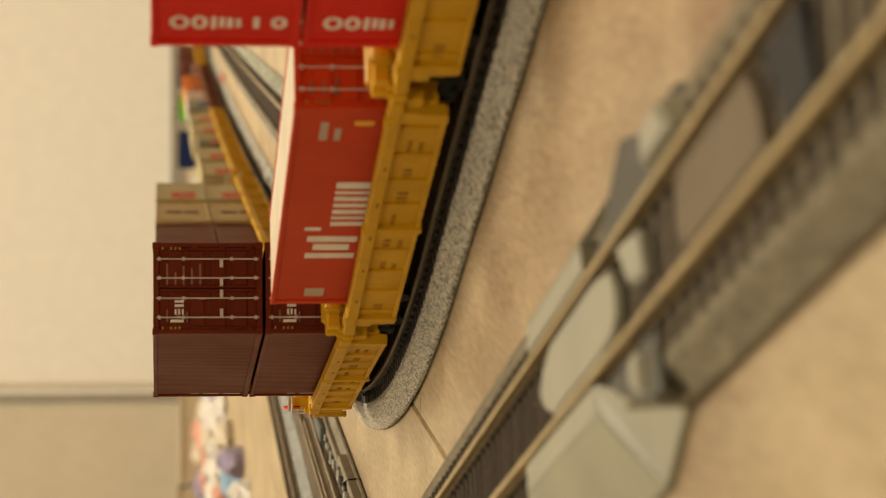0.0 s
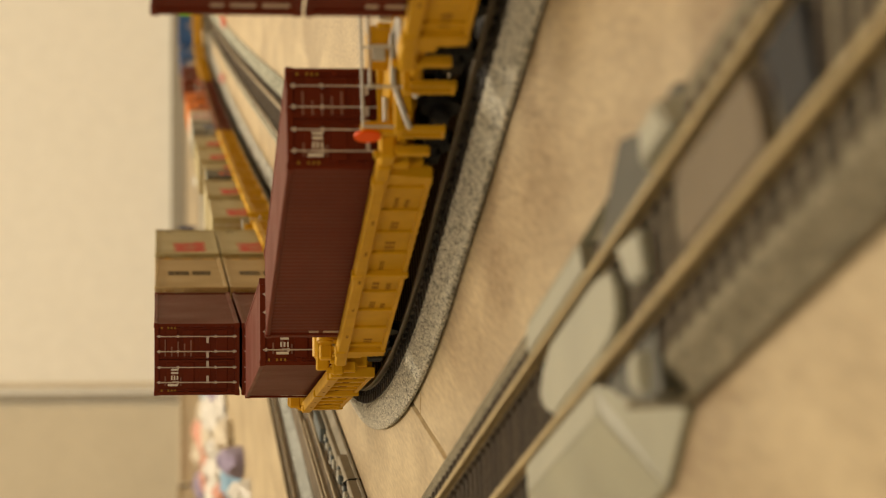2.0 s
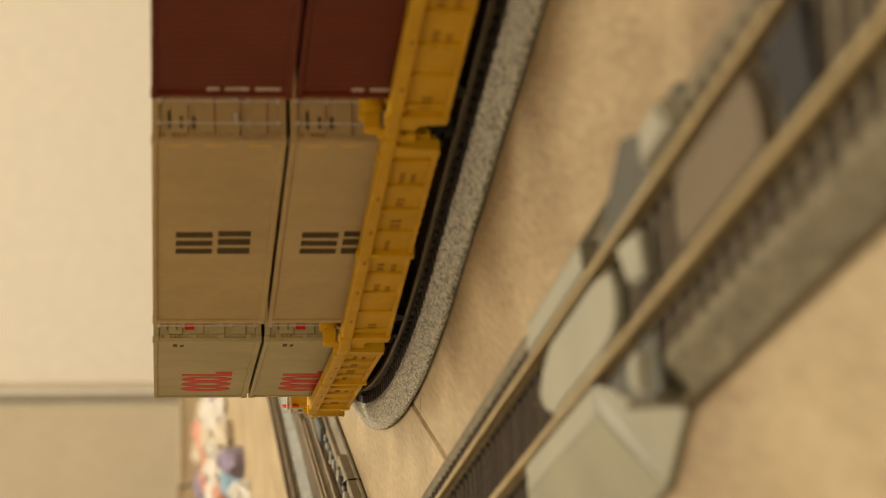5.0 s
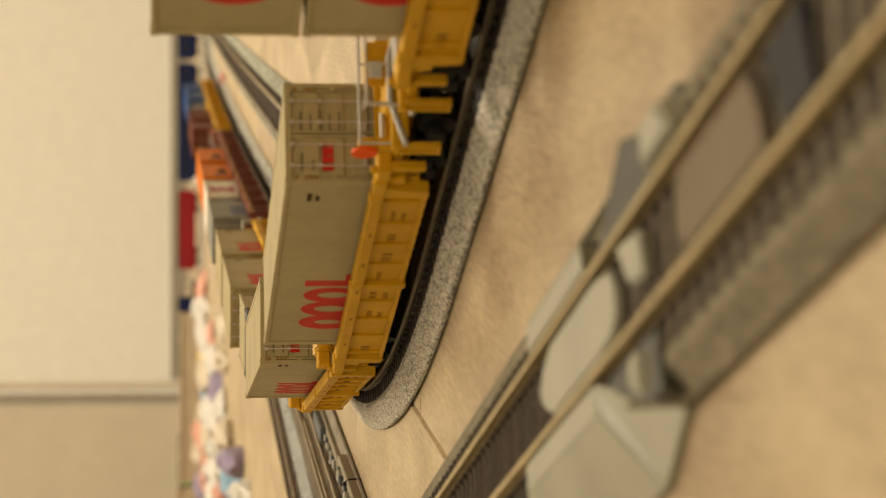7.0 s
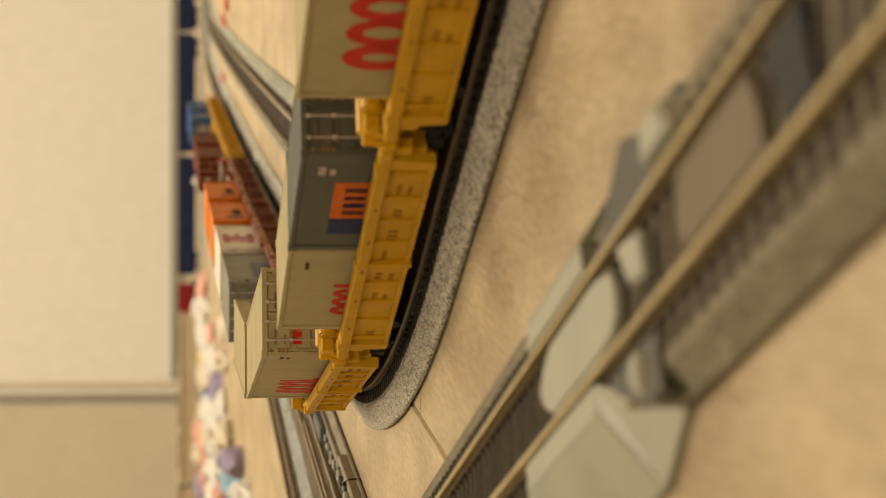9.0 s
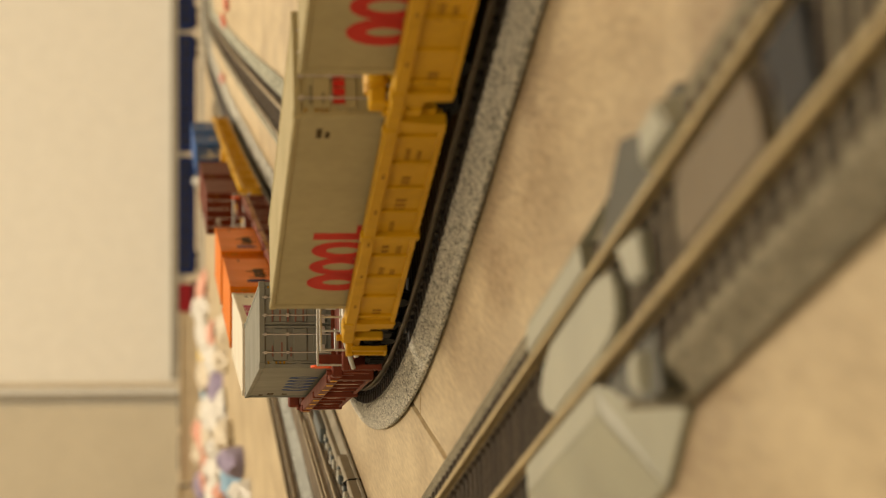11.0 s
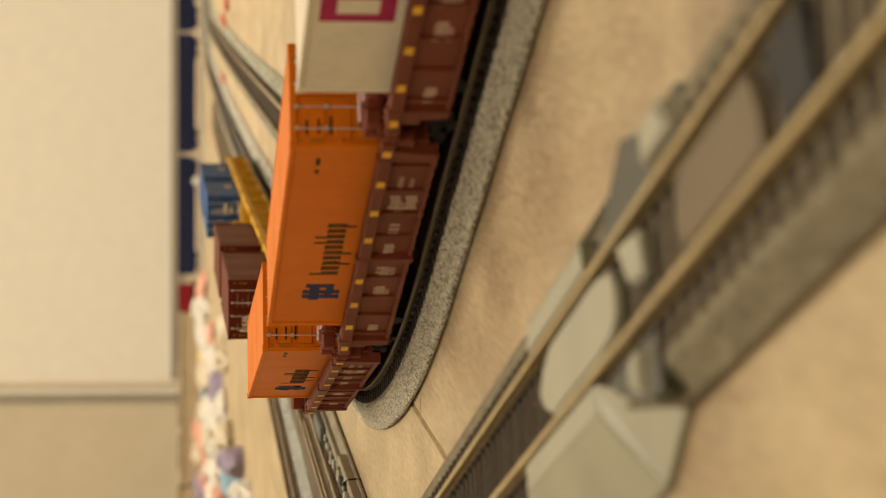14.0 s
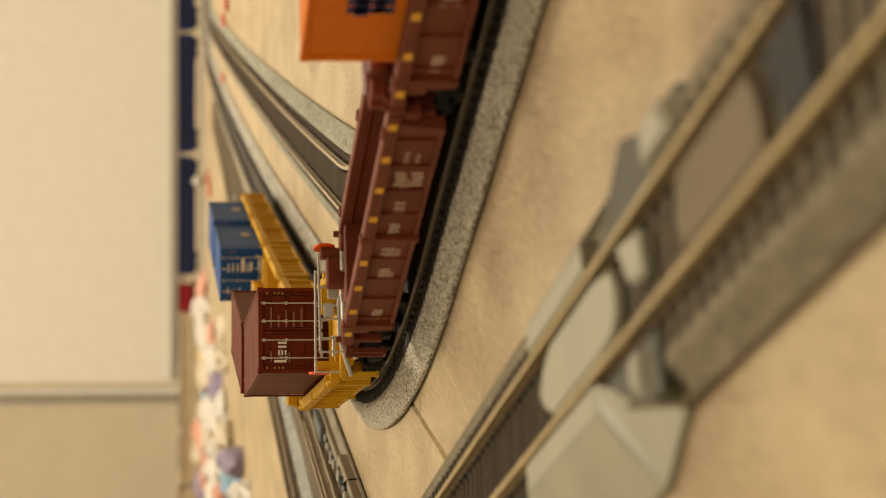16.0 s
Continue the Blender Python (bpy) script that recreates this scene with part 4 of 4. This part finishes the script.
# green plastic darkened in its colour for the shade around the crossing's clips
M_SHADE = material("shaded_green_plastic", (0.050, 0.047, 0.028), 0.75, vary=0.15, scale=300)
plate("centre_plate", [(24.6, 0.6), (24.4, -2.0), (27, -3.4), (34, -4.0), (62, -4.0), (69, -2.0), (71, 0), (68.5, 2.2), (62, 3.8), (36, 3.8), (27.5, 2.8)], 4.4, 3.3)
plate("guide_flap", [(23.4, 3.8), (12.0, 2.6), (10.2, -1.8), (17.4, -1.2)], 4.5, 3.2)
plate("infill_plate", [(-27.0, 3.7), (-30.6, -0.6), (-31.5, -3.6), (-4, -3.6), (-1.8, -1.0), (-2.1, 3.7)], 4.0, 3.1, M_INFILL)
# black plate that stands in for the shadow in the gap past the infill
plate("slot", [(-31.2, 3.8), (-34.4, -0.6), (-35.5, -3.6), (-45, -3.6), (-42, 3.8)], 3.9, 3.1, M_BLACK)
# ramps on the near side, with a bevelled end
solid("ramp", [(37, -5.8, 4.5), (82, -5.8, 4.5), (82, -9.0, 4.5), (35.2, -9.0, 4.5)], [(37, -5.8, 3.1), (82, -5.8, 3.1), (82, -9.0, 2.9), (35.2, -9.0, 2.9)], crossing, None, 0.1)
solid("ramp", [(35.2, -9.03, 4.5), (82, -9.03, 4.5), (88, -19.5, 0.7), (23.8, -17.6, 0.7)], [(35.2, -9.03, 2.9), (82, -9.03, 2.9), (88, -19.5, 0.0), (23.8, -17.6, 0.0)], crossing, None, 0.1)
solid("ramp_end", [(36.9, -5.9, 4.45), (35.1, -9.03, 4.45), (23.7, -17.6, 0.72), (13.6, -12.6, 0.8)], [(36.9, -5.9, 3.0), (35.1, -9.03, 2.9), (23.7, -17.6, 0.0), (13.6, -12.6, 0.0)], crossing, None, 0.1)
# the shade of the recess beside the near rail, put in as a dark plate
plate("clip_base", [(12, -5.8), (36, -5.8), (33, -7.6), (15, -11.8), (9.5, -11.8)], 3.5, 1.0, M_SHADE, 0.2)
solid("clip_post", [(14.5, -7.6, 4.7), (18.5, -7.0, 4.7), (19.5, -9.8, 4.5), (15.0, -10.9, 4.5)], [(13.5, -7.4, 3.0), (19.5, -6.8, 3.0), (20.5, -10.4, 2.4), (14.0, -11.5, 2.4)], crossing)
# ramps on the far side
solid("ramp", [(40, 5.8, 4.5), (78, 5.8, 4.5), (78, 9.0, 4.5), (42, 9.0, 4.5)], [(40, 5.8, 3.1), (78, 5.8, 3.1), (78, 9.0, 2.9), (42, 9.0, 2.9)], crossing, None, 0.1)
solid("ramp", [(42, 9.03, 4.5), (78, 9.03, 4.5), (80, 14.5, 0.9), (36, 14.5, 0.9)], [(42, 9.03, 2.9), (78, 9.03, 2.9), (80, 14.5, 0.0), (36, 14.5, 0.0)], crossing, None, 0.1)
# far clip, with the shadow on it put into its dark colour
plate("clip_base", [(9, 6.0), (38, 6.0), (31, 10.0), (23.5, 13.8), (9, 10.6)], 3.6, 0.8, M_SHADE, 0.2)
solid("guide_rail", [(-5, 6.4, 5.0), (7, 6.4, 5.0), (9, 10.4, 4.7), (2.5, 10.6, 4.7)], [(-6, 6.2, 3.0), (8, 6.2, 3.0), (10, 11.4, 2.0), (2, 11.6, 2.0)], crossing)
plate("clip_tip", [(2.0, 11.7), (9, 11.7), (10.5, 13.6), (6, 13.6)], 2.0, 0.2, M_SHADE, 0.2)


# ---- far things on the floor ----
M_CARTON = paint("beige_carton", (0.46, 0.38, 0.26), 0.8)
FAR_TRACK = straight(0.0, 2567.0, math.pi / 2)
track_section(FAR_TRACK, -900, 900, 0.0, M_BALLAST, M_TIE2, M_RAIL, single_ties=False)
PARK_TRACK = straight(0.0, 2600.0, math.pi / 2)
track_section(PARK_TRACK, -900, 900, 0.0, M_BALLAST, M_TIE2, M_RAIL, single_ties=False)
M_NAVY = paint("navy_coach_paint", (0.012, 0.020, 0.070), 0.45)
M_GREEN = paint("green_wagon_paint", (0.14, 0.42, 0.04), 0.5)
M_WINEY = paint("dark_red_wagon_paint", (0.26, 0.018, 0.022), 0.5)
M_GLASS = material("dark_window_plastic", (0.01, 0.011, 0.014), 0.15)


def coach(label, paint_mat, length, windows=True):
    """A model railway car that stands along x, its origin on the rail tops."""
    t = tagged(new("railway_car"), label, "train car", "cars on the far tracks")
    L = length / 2
    part("body", add_prism(bmesh.new(), [(-L, 3.2), (L, 3.2), (L, 17.5), (L - 1.5, 19.4), (-L + 1.5, 19.4), (-L, 17.5)], -8.6, 8.6), paint_mat, t)
    part("roof", box(-L + 1, L - 1, -7.2, 7.2, 19.3, 20.6, 0.6), M_BLACK, t)
    if windows:
        for k in range(int(length / 11)):
            x = -L + 7 + k * 11
            part("window", box(x, x + 7.5, -8.72, -8.5, 10.6, 15.0), M_GLASS, t)
    for x in (-L + 14, L - 14):
        b = bmesh.new()
        for y in (-6.5, 6.5):
            add_box(b, x - 9, x + 9, y - 0.7, y + 0.7, 1.6, 3.6, 0.2)
        add_box(b, x - 3, x + 3, -6.5, 6.5, 2.0, 3.6)
        for dx in (-6, 6):
            add_rod(b, (x + dx, -4.8, 2.8), (x + dx, 4.8, 2.8), 2.8, 14)
        part("truck", b, M_BLACK, t)
    return t


def flat_car():
    """A low black flat car, added for a thin dark line; stands along x, its origin on the rail tops."""
    t = tagged(new("flat_car"), "low black empty flat car standing on a far track", "train car", "cars on the far tracks")
    part("deck", box(-44, 44, -8.4, 8.4, 5.0, 7.0, 0.3), M_BLACK, t)
    part("side_sill", box(-42, 42, -8.2, -7.2, 2.8, 5.0, 0.2), M_BLACK, t)
    for x in (-30, 30):
        b = box(x - 8, x + 8, -6.6, 6.6, 1.8, 4.8, 0.3)
        for dx in (-5.5, 5.5):
            add_rod(b, (x + dx, -4.8, 2.7), (x + dx, 4.8, 2.7), 2.7, 12)
        part("truck", b, M_BLACK, t)
    return t


# added low cars, in place of a thin dark line by the far track
for x in (-74.0, -168.0, -262.0):
    model("flat_car", flat_car).matrix_basis = pose(x * MM, 2.567, RAIL_Z * MM)
FAR_CARS = []
for x, kind in ((115.0, "g"), (87.5, "g"), (-170.0, "g"), (332.0, "r"), (441.0, "n"), (565.0, "n"), (688.5, "n"), (201.0, "d"), (245.0, "d"), (-130.0, "d"), (-212.0, "d")):
    if kind == "g":
        c = model("green_wagon", lambda: coach("short bright green freight car on a far track", M_GREEN, 25.0, False))
    elif kind == "n":
        c = model("coach", lambda: coach("dark navy passenger car on a far track", M_NAVY, 119.0))
    elif kind == "d":
        c = model("dark_wagon", lambda: coach("short dark freight car on a far track", M_NAVY, 38.0, False))
    else:
        c = coach("dark red freight car on a far track", M_WINEY, 80.0, False)
    FAR_CARS.append((c, x))


carton = tagged(new("cardboard_box"), "low beige cardboard box standing beside the far track", "box")
carton.matrix_basis = pose(-0.286, 2.50, 0)
carton_long = tagged(new("cardboard_box"), "long low beige cardboard box standing beside the far track", "box")
carton_long.matrix_basis = pose(-0.144, 2.50, 0)
part("box_body", box(-82, 82, -18, 18, 0, 22, 0.8), M_CARTON, carton_long)
part("lid", box(-83, 83, -19, 19, 22, 24.5, 0.6), M_CARTON, carton_long)
part("box_body", box(-54, 54, -18, 18, 0, 25, 0.8), M_CARTON, carton)
part("lid", box(-55, 55, -19, 19, 25, 27.5, 0.6), M_CARTON, carton)


def soft_lump(bm, x, y, rx, ry, rz, rng, n=9, m=5):
    """A low crumpled heap on the floor, in millimetres."""
    rows = []
    for i in range(m):
        a = math.pi / 2 * i / (m - 1)
        rows.append([bm.verts.new(((x + rx * math.cos(a) * math.cos(k * math.tau / n) * rng.uniform(0.75, 1.15)) * MM, (y + ry * math.cos(a) * math.sin(k * math.tau / n) * rng.uniform(0.75, 1.15)) * MM,
                                   rz * math.sin(a) * rng.uniform(0.8, 1.1) * MM if i else 0.2 * MM)) for k in range(n)])
    for r0, r1 in zip(rows, rows[1:]):
        for k in range(n):
            bm.faces.new((r0[k], r0[(k + 1) % n], r1[(k + 1) % n], r1[k]))
    bm.faces.new(rows[-1])
    return bm


rng = random.Random(11)
M_BAGS = [(paint("white_packaging", (0.56, 0.53, 0.47), 0.5), "white"), (paint("pale_packaging", (0.52, 0.45, 0.34), 0.5), "pale cream"), (paint("pink_packaging", (0.58, 0.30, 0.22), 0.5), "dull red"),
          (paint("blue_packaging", (0.20, 0.32, 0.42), 0.5), "pale blue"), (paint("violet_packaging", (0.24, 0.20, 0.28), 0.5), "dull violet"), (paint("yellow_packaging", (0.66, 0.50, 0.18), 0.5), "yellow")]
SPOTS = [(345, 545, 0), (352, 565, 4), (365, 560, 0), (362, 515, 2), (378, 590, 2), (372, 610, 0), (345, 628, 5), (343, 655, 5), (362, 632, 2), (385, 640, 0), (358, 690, 3), (366, 660, 1), (392, 672, 4), (384, 690, 4), (400, 640, 1),
         (376, 720, 0), (392, 738, 0), (355, 760, 2), (366, 790, 2), (372, 770, 1), (395, 790, 0), (410, 770, 1), (358, 820, 2), (366, 845, 2), (384, 830, 0), (400, 840, 0), (428, 815, 4), (420, 850, 3), (410, 870, 2), (440, 870, 0), (380, 872, 0), (350, 730, 1), (345, 800, 1), (352, 860, 4), (398, 715, 0), (395, 580, 1), (350, 590, 0)]
for fx, fy, c in SPOTS:
    depth = min(44.7 * 4512 / (fx - 281.0), 2390.0)
    mat, colour = M_BAGS[c]
    size = rng.uniform(9, 17) * depth / 1700
    b = soft_lump(bmesh.new(), (441 - fy) / 4512 * depth, depth, size, min(size * rng.uniform(2.0, 5.0), 2472.0 - depth), rng.uniform(6, 15), rng)
    tagged(part("crumpled_packet", b, mat), colour + " crumpled plastic packet lying on the floor", "packaging", "packets on the floor")

M_REDCLIP = paint("red_plastic_clip", (0.55, 0.10, 0.06), 0.4)
for fx, fy, sx, sy in ((402, 8, 3, 22), (398, 40, 3, 26), (394, 70, 3, 20), (396, 146, 4, 14), (396, 240, 4, 14), (371, 325, 5, 40)):
    depth = 44.7 * 4512 / (fx - 281.0)
    ob = part("track_clip", box(-sx, sx, -sy, sy, 0, 2.4, 0.6), M_REDCLIP)
    ob.matrix_basis = pose((441 - fy) / 4512 * depth * MM, depth * MM, 0, 0, 0, -12)
    tagged(ob, "small red plastic track clip on the floor", "track clip", "track clips")
bead = bmesh.new()
bmesh.ops.create_uvsphere(bead, u_segments=16, v_segments=10, radius=0.006)
ob = part("knob", bead, M_STEEL, smooth=True)
ob.matrix_basis = pose(0.066, 2.50, 0.006)
tagged(ob, "small shiny metal knob lying on the floor", "knob")
ob = part("wire_clip", add_prism(bmesh.new(), [(-1.6, 0), (1.6, 0), (1.6, 2.6), (0.6, 4.2), (-1.0, 2.6)], -0.9, 0.9), M_BLACK)
ob.matrix_basis = pose(-0.0528, 0.566, 0, 0, 0, 20)
tagged(ob, "small black plastic wire clip beside the side track", "wire clip")

# ---- floor boards ----
BOARD_A = math.atan2(454.6 - 389.6, -27.2 + 33.4)
bw, bl = 0.19, 1.28
b0 = box(-bl * 500 + 0.15, bl * 500 - 0.15, -bw * 500 + 0.15, bw * 500 - 0.15, -3.4, 0, 0.5)
me = bpy.data.meshes.new("plank")
b0.to_mesh(me)
b0.free()
me.materials.append(M_WOOD)
ux, uy = Vector((math.cos(BOARD_A), math.sin(BOARD_A))), Vector((-math.sin(BOARD_A), math.cos(BOARD_A)))
joint = Vector((-0.0303, 0.4221))
LIMITS = (((ROOM_X0 + 0.002, 0, 0), (-1, 0, 0)), ((ROOM_X1 - 0.002, 0, 0), (1, 0, 0)), ((0, ROOM_Y0 + 0.002, 0), (0, -1, 0)), ((0, ROOM_Y1 - 0.002, 0), (0, 1, 0)))
for r in range(-18, 19):
    for c in range(-4, 6):
        centre = joint + uy * (bw * (r + 0.5)) + ux * (bl * c + (0.1, 0.38, 0.654)[(r * 7) % 3])
        place = Matrix.LocRotScale((centre.x, centre.y, 0), Euler((0, 0, BOARD_A)), None)
        corners = [centre + ux * (i * bl / 2) + uy * (j * bw / 2) for i in (-1, 1) for j in (-1, 1)]
        inside = [ROOM_X0 < v.x < ROOM_X1 and ROOM_Y0 < v.y < ROOM_Y1 for v in corners]
        if not any(inside):
            continue
        data = me
        if not all(inside):
            # boards at the walls are cut to the room
            cut = bmesh.new()
            cut.from_mesh(me)
            cut.transform(place)
            for at, normal in LIMITS:
                bmesh.ops.bisect_plane(cut, geom=cut.verts[:] + cut.edges[:] + cut.faces[:], plane_co=at, plane_no=normal, clear_outer=True)
            cut.transform(place.inverted())
            data = bpy.data.meshes.new("plank")
            cut.to_mesh(data)
            cut.free()
            data.materials.append(M_WOOD)
        ob = new("plank", data)
        ob.parent = floor
        ob.matrix_local = place


# ---- motion of the train ----
def motions():
    times = [k * 0.5 for k in range(33)]
    for ob, kind, s0, shift, z in MOVERS:
        half = 47.2 if kind == "unit" else 6.3
        walk(ob, [(t, unit_pose(s0 + SPEED * t, half, shift, z)) for t in times])

    for ob, x in FAR_CARS:
        walk(ob, [(t, pose((x - 0.905 * SPEED * (min(t, 8.06) - 3.5)) * MM, 2.6, RAIL_Z * MM)) for t in times])


motions()
